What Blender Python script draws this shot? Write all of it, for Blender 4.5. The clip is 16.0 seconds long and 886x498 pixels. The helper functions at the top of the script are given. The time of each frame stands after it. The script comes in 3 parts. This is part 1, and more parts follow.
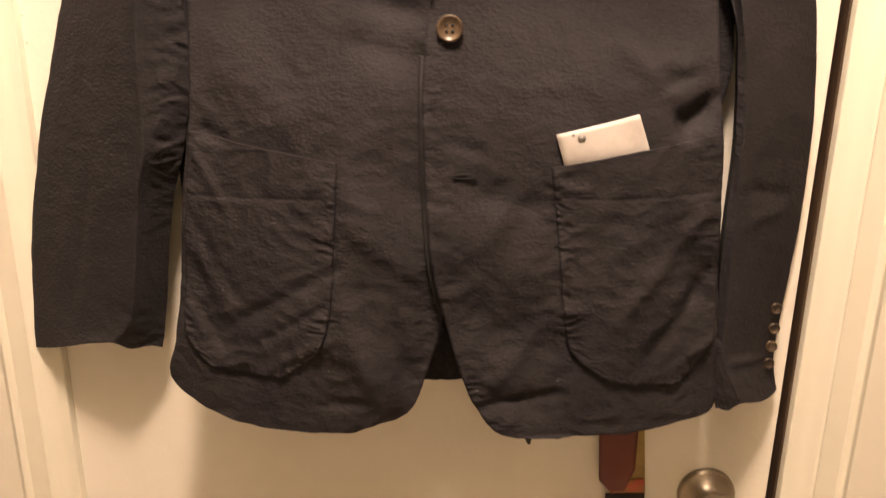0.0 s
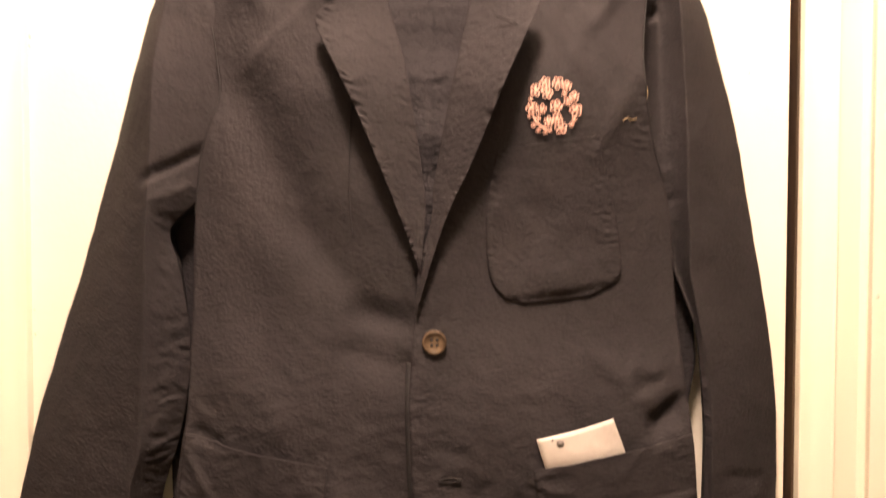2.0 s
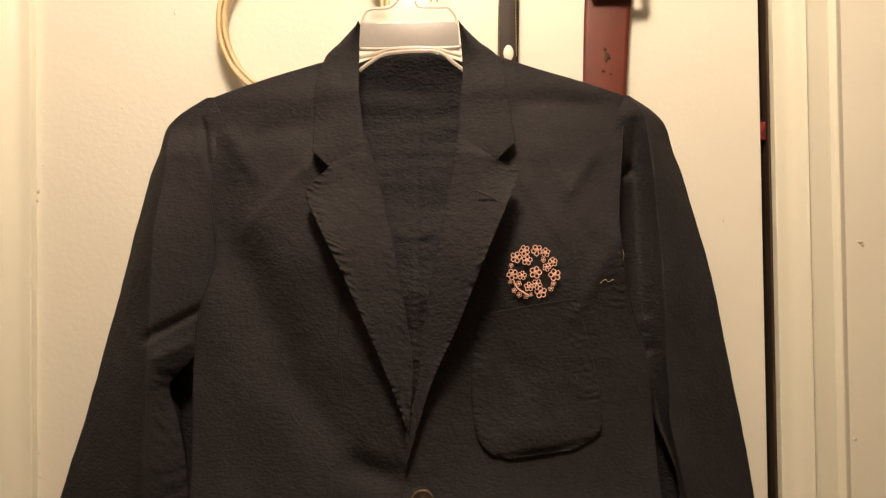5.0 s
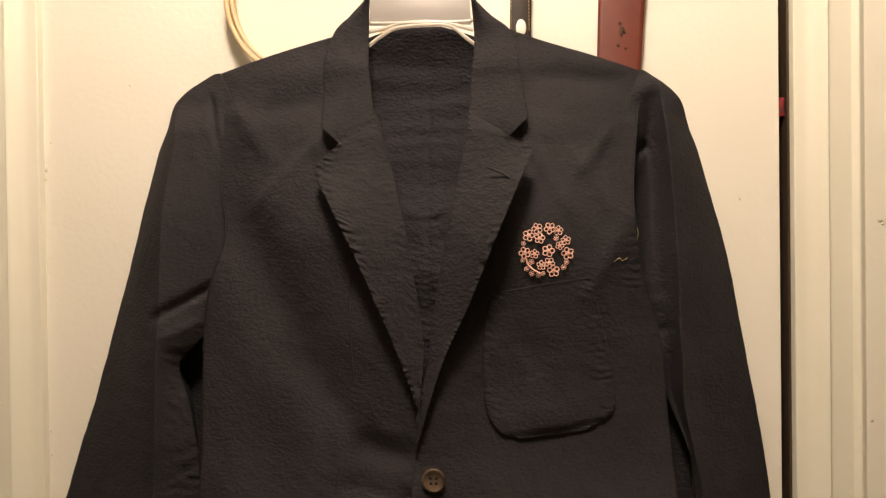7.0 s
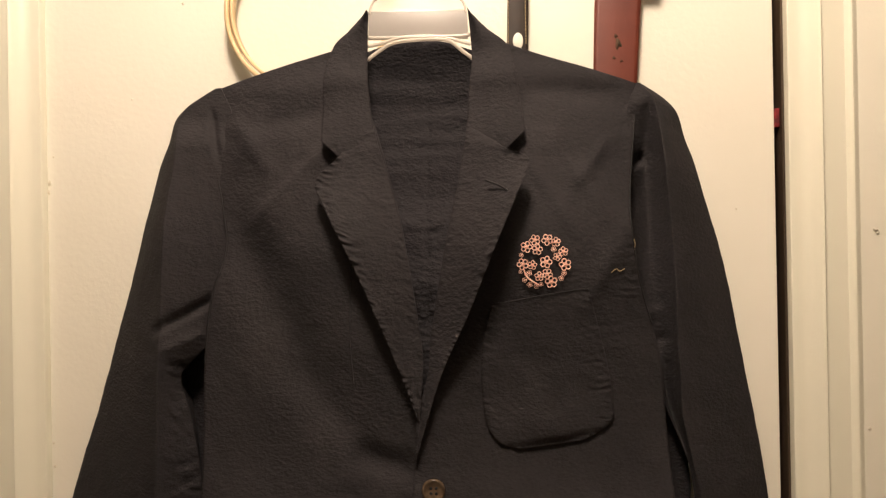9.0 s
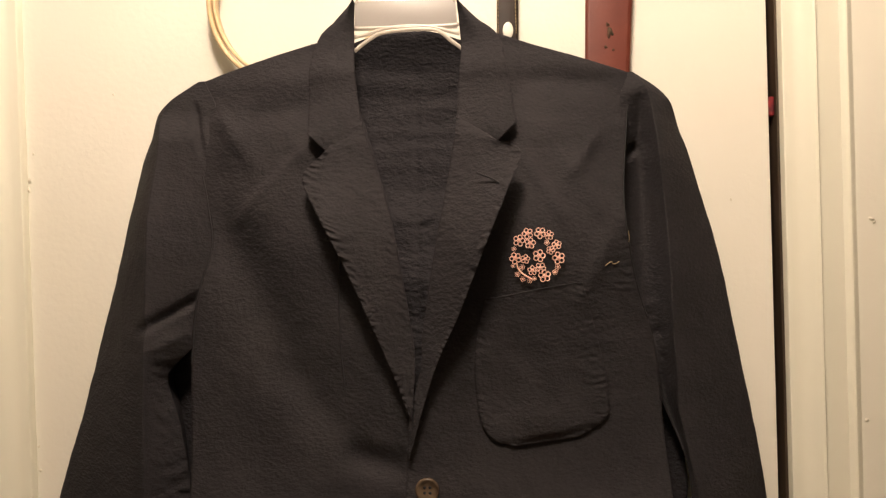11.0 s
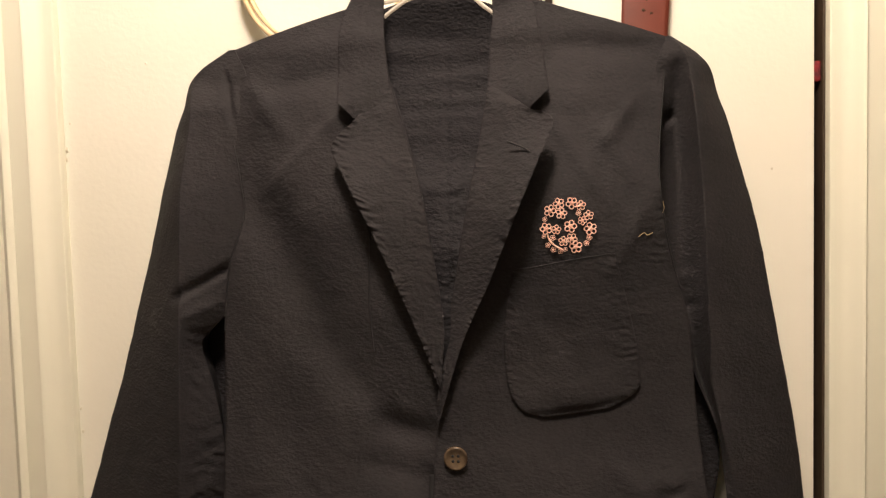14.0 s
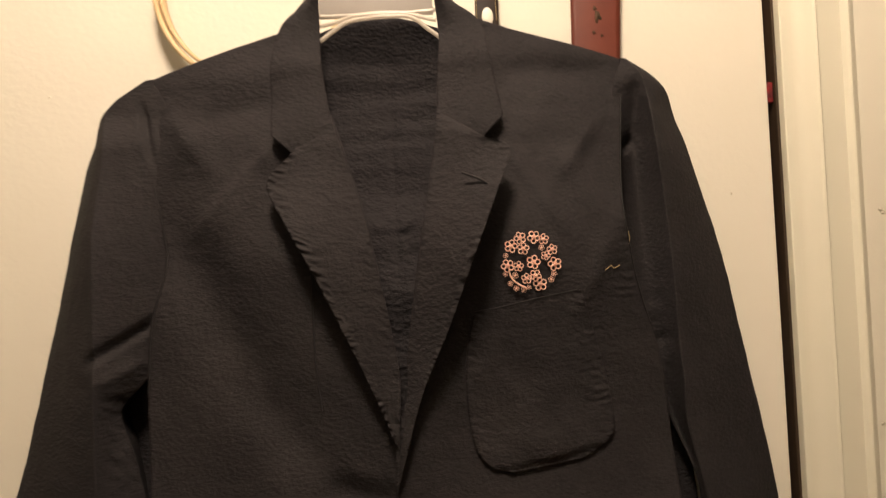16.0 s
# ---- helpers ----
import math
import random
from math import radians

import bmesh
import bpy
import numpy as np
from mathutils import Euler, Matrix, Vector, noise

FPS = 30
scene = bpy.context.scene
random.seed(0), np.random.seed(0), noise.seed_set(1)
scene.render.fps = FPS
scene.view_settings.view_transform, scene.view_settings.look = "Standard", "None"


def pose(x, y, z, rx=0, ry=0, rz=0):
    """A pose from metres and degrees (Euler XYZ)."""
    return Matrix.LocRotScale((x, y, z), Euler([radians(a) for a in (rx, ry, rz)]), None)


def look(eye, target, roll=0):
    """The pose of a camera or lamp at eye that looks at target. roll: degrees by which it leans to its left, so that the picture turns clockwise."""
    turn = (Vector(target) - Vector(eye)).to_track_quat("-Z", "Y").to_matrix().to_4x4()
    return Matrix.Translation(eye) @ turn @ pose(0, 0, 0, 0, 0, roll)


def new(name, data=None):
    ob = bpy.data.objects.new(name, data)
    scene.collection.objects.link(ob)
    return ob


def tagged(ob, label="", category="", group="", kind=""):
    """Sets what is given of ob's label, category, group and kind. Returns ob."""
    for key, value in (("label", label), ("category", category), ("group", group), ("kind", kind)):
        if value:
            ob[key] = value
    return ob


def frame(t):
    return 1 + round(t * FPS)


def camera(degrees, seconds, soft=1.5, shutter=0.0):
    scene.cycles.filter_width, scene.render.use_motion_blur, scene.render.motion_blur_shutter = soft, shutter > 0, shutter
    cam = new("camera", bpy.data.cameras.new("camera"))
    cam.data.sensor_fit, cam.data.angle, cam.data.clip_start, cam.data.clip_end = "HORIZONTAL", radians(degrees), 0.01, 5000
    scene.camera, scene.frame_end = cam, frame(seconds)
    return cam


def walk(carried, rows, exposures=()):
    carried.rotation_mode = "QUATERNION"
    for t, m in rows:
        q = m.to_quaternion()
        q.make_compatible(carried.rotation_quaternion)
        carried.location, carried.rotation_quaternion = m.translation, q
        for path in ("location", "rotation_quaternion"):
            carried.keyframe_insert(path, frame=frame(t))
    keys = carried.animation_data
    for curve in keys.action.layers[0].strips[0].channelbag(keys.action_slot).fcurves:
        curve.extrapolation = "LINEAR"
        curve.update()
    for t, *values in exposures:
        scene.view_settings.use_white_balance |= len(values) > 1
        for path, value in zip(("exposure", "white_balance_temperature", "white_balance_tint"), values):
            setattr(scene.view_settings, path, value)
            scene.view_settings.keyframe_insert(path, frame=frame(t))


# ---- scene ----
# The camera: a phone held in the hand before the door, first low, then raised.
cam = camera(66.0, 16.0, soft=1.3, shutter=0.5)
PATH = [
    (0, (0.451, -0.661, 1.364), (0.33, 1.268, 0.851), 0.7),
    (0.4, (0.451, -0.655, 1.38), (0.305, 1.29, 0.939), 1.5),
    (0.5, (0.449, -0.656, 1.385), (0.3, 1.296, 0.975), 1.7),
    (0.8, (0.444, -0.653, 1.402), (0.306, 1.317, 1.085), 1.1),
    (1, (0.447, -0.645, 1.415), (0.308, 1.329, 1.127), 0.7),
    (1.2, (0.446, -0.647, 1.424), (0.316, 1.334, 1.177), 0.7),
    (1.5, (0.444, -0.643, 1.439), (0.331, 1.345, 1.258), 0.3),
    (2, (0.449, -0.681, 1.49), (0.371, 1.317, 1.436), 0.1),
    (2.4, (0.461, -0.721, 1.54), (0.289, 1.27, 1.608), -1.2),
    (2.5, (0.477, -0.717, 1.571), (0.258, 1.271, 1.595), -1.2),
    (3, (0.456, -0.704, 1.605), (0.384, 1.294, 1.653), -0.9),
    (3.5, (0.465, -0.705, 1.611), (0.39, 1.293, 1.662), -0.5),
    (4, (0.469, -0.709, 1.607), (0.377, 1.288, 1.67), -0.4),
    (6.5, (0.47, -0.699, 1.608), (0.37, 1.298, 1.586), -1.1),
    (7, (0.467, -0.698, 1.603), (0.343, 1.298, 1.587), -0.7),
    (7.5, (0.467, -0.698, 1.605), (0.344, 1.298, 1.585), -0.7),
    (8, (0.466, -0.701, 1.606), (0.344, 1.296, 1.594), -0.6),
    (8.5, (0.47, -0.705, 1.607), (0.338, 1.291, 1.612), -0.9),
    (11, (0.47, -0.691, 1.608), (0.365, 1.306, 1.594), -1.7),
    (11.5, (0.47, -0.69, 1.606), (0.37, 1.307, 1.587), -1.4),
    (12, (0.474, -0.694, 1.602), (0.302, 1.299, 1.578), -0.4),
    (12.5, (0.48, -0.689, 1.604), (0.326, 1.305, 1.571), -1.0),
    (13, (0.483, -0.693, 1.604), (0.28, 1.296, 1.567), -0.8),
    (13.5, (0.472, -0.695, 1.608), (0.275, 1.294, 1.55), -1.1),
    (14, (0.474, -0.686, 1.609), (0.266, 1.301, 1.506), -1.5),
    (14.5, (0.461, -0.676, 1.592), (0.297, 1.317, 1.545), -1.5),
    (15, (0.454, -0.675, 1.6), (0.377, 1.323, 1.589), -1.3),
    (15.5, (0.465, -0.673, 1.604), (0.387, 1.325, 1.658), -1.4),
    (16, (0.454, -0.633, 1.615), (0.445, 1.367, 1.598), -3.7),
]
EXPOSURES = [(0.0, 1.0, 6300, 20), (0.4, 1.2, 6300, 23), (0.8, 1.2, 6350, 25), (1.5, 1.15, 6400, 26), (2.0, 1.1, 6450, 24), (2.3, 0.84, 6400, 17), (2.7, 0.0, 6400, 11), (3.1, -0.5, 6500, 10), (4.2, -0.53, 6400, 10),
             (6.5, -0.34, 5850, 10), (8.7, -0.34, 5800, 10), (11.0, -0.28, 5750, 10), (12.5, -0.24, 5700, 10), (14.2, -0.1, 5600, 8), (14.7, -0.1, 5600, 8), (15.4, -0.34, 5900, 10), (16.0, -0.45, 6050, 10)]
walk(cam, [(t, look(eye, target, roll)) for t, eye, target, roll in PATH], EXPOSURES)

# ---- world and light ----
world = bpy.data.worlds.new("night_room")
scene.world = world
world.use_nodes = True
world.node_tree.nodes["Background"].inputs[0].default_value = (1.0, 0.8, 0.6, 1)
world.node_tree.nodes["Background"].inputs[1].default_value = 0.001

bulb = bpy.data.lights.new("ceiling_bulb", "POINT")
bulb.energy, bulb.color, bulb.shadow_soft_size = 53.0, (1.0, 0.76, 0.53), 0.085
new("ceiling_bulb", bulb).location = (0.42, -0.61, 2.36)


# ---- small tools ----
def part(name, bm, material, parent=None, label="", smooth=True):
    me = bpy.data.meshes.new(name)
    bm.to_mesh(me)
    bm.free()
    me.materials.append(material)
    for p in me.polygons:
        p.use_smooth = smooth
    ob = new(name, me)
    if parent:
        ob.parent = parent
    if label:
        ob["label"] = label
    return ob


def thing(name, label, category, group="", kind=""):
    return tagged(new(name), label, category, group, kind)


def box(bm, lo, hi, bevel=0.0):
    m = Matrix.Translation([(a + b) / 2 for a, b in zip(lo, hi)]) @ Matrix.Diagonal([b - a for a, b in zip(lo, hi)] + [1])
    made = bmesh.ops.create_cube(bm, size=1, matrix=m)
    if bevel:
        edges = list({e for v in made["verts"] for e in v.link_edges})
        bmesh.ops.bevel(bm, geom=edges, offset=bevel, segments=2, affect="EDGES", profile=0.5)
    return bm


def spline(points, v):
    """A smooth curve through the points, v from 0 to 1."""
    n = len(points) - 1
    f = min(max(v, 0.0), 1.0) * n
    i = min(int(f), n - 1)
    t = f - i
    a, b, c, d = (points[min(max(i + k, 0), n)] for k in (-1, 0, 1, 2))
    return tuple(0.5 * (2 * q + (r - p) * t + (2 * p - 5 * q + 4 * r - s) * t * t + (3 * q - p - 3 * r + s) * t ** 3)
                 for p, q, r, s in zip(a, b, c, d))


def smooth(a, b, x):
    t = min(max((x - a) / (b - a), 0.0), 1.0)
    return t * t * (3 - 2 * t)


def table(rows, x):
    """Linear look-up with eased steps; rows ascend."""
    if x <= rows[0][0]:
        return rows[0][1]
    for (a, p), (b, q) in zip(rows, rows[1:]):
        if x <= b:
            return p + (q - p) * smooth(a, b, x)
    return rows[-1][1]


def grid_mesh(fn, nu, nv, thick=0.0, closed=False):
    """A sheet from fn(u, v) -> (x, y, z); thick pushes a second skin towards +y and closes the rim."""
    bm = bmesh.new()
    front = [[bm.verts.new(fn(i / nu, j / nv)) for i in range(nu + (0 if closed else 1))] for j in range(nv + 1)]
    n = nu if closed else nu + 1
    skins = [front]
    if thick:
        skins.append([[bm.verts.new(v.co + Vector((0, thick, 0))) for v in row] for row in front])
    for k, skin in enumerate(skins):
        for j in range(nv):
            for i in range(nu):
                q = [skin[j][i], skin[j][(i + 1) % n], skin[j + 1][(i + 1) % n], skin[j + 1][i]]
                bm.faces.new(q if k == 0 else q[::-1])
    if thick:
        rim = [(0, i) for i in range(nu + 1)] + [(j, nu) for j in range(1, nv + 1)] + [(nv, i) for i in range(nu - 1, -1, -1)] + [(j, 0) for j in range(nv - 1, 0, -1)]
        for (a, b), (c, d) in zip(rim, rim[1:] + rim[:1]):
            bm.faces.new((skins[0][c][d], skins[0][a][b], skins[1][a][b], skins[1][c][d]))
    bmesh.ops.recalc_face_normals(bm, faces=bm.faces)
    return bm


def tube(bm, points, radius, sides=8, flat=1.0, closed=False, samples=40):
    """A round or flattened (in y) cord along a smooth curve."""
    pts = [Vector(spline(points, k / samples)) for k in range(samples + (0 if closed else 1))]
    n = len(pts)
    rings = []
    for k, p in enumerate(pts):
        t = (pts[(k + 1) % n] - pts[k - 1]) if closed else (pts[min(k + 1, n - 1)] - pts[max(k - 1, 0)])
        t.normalize()
        a = t.cross(Vector((0, 1, 0)))
        if a.length < 1e-4:
            a = Vector((1, 0, 0))
        a.normalize()
        b = t.cross(a)
        rings.append([bm.verts.new(p + radius * (math.cos(w) * a + math.sin(w) * flat * b)) for w in (2 * math.pi * i / sides for i in range(sides))])
    for k in range(n if closed else n - 1):
        for i in range(sides):
            bm.faces.new((rings[k][i], rings[k][(i + 1) % sides], rings[(k + 1) % n][(i + 1) % sides], rings[(k + 1) % n][i]))
    if not closed:
        bm.faces.new(rings[0][::-1])
        bm.faces.new(rings[-1])
    return bm


def lathe(bm, profile, centre, segments=32):
    """Turns (radius, y) pairs about the y axis through centre."""
    rows = [[bm.verts.new((centre[0] + r * math.cos(w), centre[1] + y, centre[2] + r * math.sin(w))) for w in (2 * math.pi * i / segments for i in range(segments))] for r, y in profile]
    for a, b in zip(rows, rows[1:]):
        for i in range(segments):
            bm.faces.new((a[i], a[(i + 1) % segments], b[(i + 1) % segments], b[i]))
    bm.faces.new(rows[0][::-1])
    bm.faces.new(rows[-1])
    bmesh.ops.recalc_face_normals(bm, faces=bm.faces)
    return bm


# ---- materials ----
def shader(name, colour, rough=0.5, metal=0.0, second=None, scale=8.0, bump=0.0, bump_scale=200.0, sheen=0.0, stretch=(1, 1, 1), spread=(0.35, 0.65), coarse=0.0, coarse_scale=12.0, spec=0.5):
    m = bpy.data.materials.new(name)
    m.use_nodes = True
    t = m.node_tree
    b = t.nodes["Principled BSDF"]
    b.inputs["Roughness"].default_value, b.inputs["Metallic"].default_value = rough, metal
    b.inputs["Specular IOR Level"].default_value = spec
    b.inputs["Sheen Weight"].default_value = sheen
    b.inputs["Sheen Roughness"].default_value = 0.45
    co = t.nodes.new("ShaderNodeTexCoord")
    mp = t.nodes.new("ShaderNodeMapping")
    mp.inputs["Scale"].default_value = stretch
    t.links.new(co.outputs["Object"], mp.inputs[0])
    n = t.nodes.new("ShaderNodeTexNoise")
    n.inputs["Scale"].default_value, n.inputs["Detail"].default_value = scale, 6
    t.links.new(mp.outputs[0], n.inputs["Vector"])
    r = t.nodes.new("ShaderNodeValToRGB")
    r.color_ramp.elements[0].position, r.color_ramp.elements[1].position = spread
    r.color_ramp.elements[0].color, r.color_ramp.elements[1].color = (*colour, 1), (*(second or [c * 0.86 for c in colour]), 1)
    t.links.new(n.outputs["Fac"], r.inputs[0])
    t.links.new(r.outputs[0], b.inputs["Base Color"])
    last = None
    for strength, size in ((coarse, coarse_scale), (bump, bump_scale)):
        if strength:
            f = t.nodes.new("ShaderNodeTexNoise")
            f.inputs["Scale"].default_value, f.inputs["Detail"].default_value = size, 4
            t.links.new(mp.outputs[0], f.inputs["Vector"])
            k = t.nodes.new("ShaderNodeBump")
            k.inputs["Strength"].default_value, k.inputs["Distance"].default_value = strength, 0.002
            t.links.new(f.outputs["Fac"], k.inputs["Height"])
            if last:
                t.links.new(last.outputs[0], k.inputs["Normal"])
            t.links.new(k.outputs[0], b.inputs["Normal"])
            last = k
    return m


PAINT = shader("white_door_paint", (0.80, 0.775, 0.69), 0.36, second=(0.76, 0.73, 0.63), scale=3, bump=0.16, bump_scale=170, coarse=0.2, coarse_scale=22)
TRIM = shader("white_gloss_trim_paint", (0.74, 0.725, 0.61), 0.36, second=(0.70, 0.68, 0.56), scale=5, bump=0.06, bump_scale=120, stretch=(1, 1, 0.15))
WALL = shader("cream_wall_paint", (0.77, 0.745, 0.64), 0.5, second=(0.73, 0.70, 0.59), scale=2.5, bump=0.15, bump_scale=150)
DIM = shader("low_bounce_brown", (0.16, 0.125, 0.09), 0.7, second=(0.135, 0.105, 0.075), scale=2.5)
CEIL = shader("white_ceiling_paint", (0.8, 0.78, 0.74), 0.8, scale=2)
FLOOR = shader("pale_bounce_carpet", (0.66, 0.58, 0.46), 0.95, second=(0.56, 0.48, 0.38), scale=60, bump=0.5, bump_scale=300)
DARK = shader("painted_dark", (0.02, 0.012, 0.008), 0.9)


def cotton(name, dark, light, puckers, wrinkle):
    """Seersucker: short puckers lying across vertical stripes, a fine weave, and faint uneven wear in the dye."""
    m = bpy.data.materials.new(name)
    m.use_nodes = True
    t = m.node_tree
    b = t.nodes["Principled BSDF"]
    b.inputs["Roughness"].default_value, b.inputs["Specular IOR Level"].default_value = 0.8, 0.12
    co = t.nodes.new("ShaderNodeTexCoord")

    def cells(stretch, scale, detail):
        mp, n = t.nodes.new("ShaderNodeMapping"), t.nodes.new("ShaderNodeTexNoise")
        mp.inputs["Scale"].default_value = stretch
        n.inputs["Scale"].default_value, n.inputs["Detail"].default_value = scale, detail
        t.links.new(co.outputs["Object"], mp.inputs[0])
        t.links.new(mp.outputs[0], n.inputs["Vector"])
        return n.outputs["Fac"]

    def mixed(kind, a, k):
        n = t.nodes.new("ShaderNodeMath")
        n.operation = kind
        for slot, v in zip(n.inputs, (a, k)):
            if isinstance(v, float):
                slot.default_value = v
            else:
                t.links.new(v, slot)
        return n.outputs[0]

    tone = t.nodes.new("ShaderNodeValToRGB")
    tone.color_ramp.elements[0].position, tone.color_ramp.elements[1].position = 0.34, 0.68
    tone.color_ramp.elements[0].color, tone.color_ramp.elements[1].color = (*dark, 1), (*light, 1)
    t.links.new(mixed("ADD", mixed("MULTIPLY", cells((1, 1, 1), 14.0, 5), 0.55), mixed("MULTIPLY", cells((1, 1, 1.4), 330.0, 3), 0.45)), tone.inputs[0])
    t.links.new(tone.outputs[0], b.inputs["Base Color"])
    patch = cells((1, 1, 0.7), 24.0, 2)
    last = None
    for height, strength, reach in ((cells((1.0, 1, 1.25), 75.0, 3), wrinkle, 0.003), (mixed("MULTIPLY", cells((1.0, 1, 1.55), 250.0, 2), mixed("ADD", patch, 0.35)), puckers, 0.0026), (cells((1, 1, 1), 1500.0, 1), 0.25, 0.0006)):
        k = t.nodes.new("ShaderNodeBump")
        k.inputs["Strength"].default_value, k.inputs["Distance"].default_value = strength, reach
        t.links.new(height, k.inputs["Height"])
        if last:
            t.links.new(last.outputs[0], k.inputs["Normal"])
        last = k
    t.links.new(last.outputs[0], b.inputs["Normal"])
    return m


CLOTH = cotton("navy_seersucker_cotton", (0.0194, 0.0177, 0.0199), (0.0294, 0.0269, 0.0288), 0.46, 0.22)
LINING = cotton("navy_inside_cloth", (0.0158, 0.0147, 0.0172), (0.0240, 0.0222, 0.0247), 0.75, 0.42)
THREAD_AND_SHADE = shader("navy_thread_and_shade", (0.006, 0.0055, 0.0065), 0.8)
BUTTON = shader("brown_horn_button", (0.045, 0.030, 0.019), 0.25, second=(0.13, 0.09, 0.055), scale=70, spread=(0.4, 0.7))
PINK = shader("pink_embroidery_thread", (0.86, 0.43, 0.33), 0.45, second=(0.96, 0.66, 0.54), scale=500, bump=0.5, bump_scale=1500, sheen=0.2)
PAPER = shader("white_card", (0.56, 0.53, 0.49), 0.5, second=(0.38, 0.35, 0.31), scale=42, spread=(0.42, 0.72))
INK = shader("grey_print", (0.20, 0.18, 0.17), 0.6)
WOOD = shader("pale_bamboo", (0.74, 0.58, 0.34), 0.5, second=(0.62, 0.45, 0.24), scale=30, stretch=(1, 1, 1), bump=0.15, bump_scale=250)
LEATHER = shader("red_brown_leather", (0.155, 0.028, 0.011), 0.5, second=(0.080, 0.014, 0.007), scale=14, bump=0.08, bump_scale=300, spread=(0.3, 0.75))
WORN = shader("worn_leather_patch", (0.030, 0.030, 0.013), 0.85, second=(0.075, 0.026, 0.010), scale=160)
BLACKLEATHER = shader("black_brown_leather", (0.028, 0.018, 0.013), 0.48, second=(0.018, 0.012, 0.01), scale=40, bump=0.04, bump_scale=350, spec=0.25)
STITCH = shader("tan_stitching", (0.46, 0.35, 0.18), 0.6)
BRASS = shader("aged_brass", (0.36, 0.26, 0.12), 0.45, 1.0, second=(0.26, 0.16, 0.06), scale=30, bump=0.1)
NICKEL = shader("brushed_nickel", (0.44, 0.38, 0.30), 0.42, 1.0, second=(0.34, 0.29, 0.22), scale=40, bump=0.06)
RED = shader("red_cloth", (0.26, 0.012, 0.014), 0.8, second=(0.07, 0.005, 0.008), scale=150)
OLIVE = shader("olive_ribbon", (0.30, 0.22, 0.06), 0.6, second=(0.22, 0.15, 0.04), scale=60)
ORANGE = shader("red_orange_print", (0.40, 0.07, 0.03), 0.6, second=(0.25, 0.12, 0.03), scale=90)


def plastic(name, colour, alpha_mix, rough):
    m = bpy.data.materials.new(name)
    m.use_nodes = True
    t = m.node_tree
    b = t.nodes["Principled BSDF"]
    b.inputs["Base Color"].default_value = (*colour, 1)
    b.inputs["Roughness"].default_value = rough
    b.inputs["IOR"].default_value = 1.49
    b.inputs["Transmission Weight"].default_value = alpha_mix
    return m


CLEAR = plastic("frosted_clear_plastic", (0.86, 0.84, 0.80), 0.75, 0.28)
GREYCLEAR = plastic("grey_frosted_plastic", (0.34, 0.32, 0.30), 0.25, 0.45)
RIB = plastic("milky_plastic_rib", (0.66, 0.61, 0.54), 0.35, 0.2)

# ---- the doorway and room ----
W = 0.76           # width of the door
FACE = -0.0196      # the wall's front face, the door's is at y = 0


def slab(name, lo, hi, material, label="", kind="structure", category="", bevel=0.0):
    ob = part(name, box(bmesh.new(), lo, hi, bevel), material, smooth=False)
    return tagged(ob, label, category, "", kind)


slab("floor", (-1.6, -3.0, -0.05), (2.4, 0.6, 0.0), FLOOR, "unseen beige carpet of the small room, pale to bounce light upward", category="floor")
slab("ceiling", (-1.6, -3.0, 2.44), (2.4, 0.6, 2.49), CEIL, "plain white painted ceiling", category="ceiling")
slab("wall_north", (-1.6, FACE, 0), (-0.0590, 0.09, 2.44), WALL, "cream painted wall beside the door", category="wall")
slab("wall_north_right", (W + 0.0695, FACE, 0), (2.4, 0.09, 2.44), WALL, "cream painted wall beside the latch side", category="wall")
slab("wall_north_top", (-0.0607, FACE, 2.10), (W + 0.0712, 0.09, 2.44), WALL, "cream painted wall above the door", category="wall")
slab("wall_west", (-1.7, -3.0, 0), (-1.6, 0.09, 2.44), DIM, "unseen side wall, kept dark brown to cut bounced light", category="wall")
slab("wall_east", (2.4, -3.0, 0), (2.5, 0.09, 2.44), DIM, "unseen side wall, kept dark brown to cut bounced light", category="wall")
slab("wall_south", (-1.7, -3.1, 0), (2.5, -3.0, 2.44), WALL, "unseen wall behind the camera, kept cream to bounce light forward", category="wall")
slab("backdrop", (-0.3, 0.5, 0), (1.3, 0.55, 2.44), DARK, "dark sheet standing for the unlit space behind the door", category="backdrop")

door = thing("door_1", "white painted flat wooden door, closed, slightly chipped at its edge", "door", kind="structure")
part("door_leaf", box(bmesh.new(), (0.0, 0.0, 0.01), (W, 0.035, 2.035), 0.0015), PAINT, door, smooth=False)


def casing(name, side):
    """A moulded door casing: cove, round nosing, flat and bead, run up the wall."""
    prof = [(0.0, 0.03), (0.0, -0.0085), (0.0010, -0.0094), (0.011, -0.0099), (0.016, -0.0108), (0.021, -0.0130), (0.0255, -0.0164), (0.029, -0.0200), (0.0312, -0.0217), (0.0330, -0.0222), (0.0340, -0.0216),
            (0.0343, -0.0188), (0.062, -0.0182), (0.0640, -0.0200), (0.0662, -0.0222), (0.0685, -0.0230), (0.0705, -0.0226), (0.0725, -0.0215), (0.0745, -0.0205), (0.076, -0.0200), (0.076, 0.03)]
    bm = bmesh.new()
    start = W + 0.0100 if side > 0 else 0.0005
    top = 2.11
    prof = [(0.8 * x, y) for x, y in prof]
    low = [bm.verts.new((start + side * x, y, 0)) for x, y in prof]
    high = [bm.verts.new((start + side * x, y, top)) for x, y in prof]
    n = len(prof)
    for i in range(n):
        bm.faces.new((low[i], low[(i + 1) % n], high[(i + 1) % n], high[i]))
    bm.faces.new(low[::-1])
    bm.faces.new(high)
    bmesh.ops.recalc_face_normals(bm, faces=bm.faces)
    ob = part(name, bm, TRIM)
    ob.data.set_sharp_from_angle(angle=radians(35))
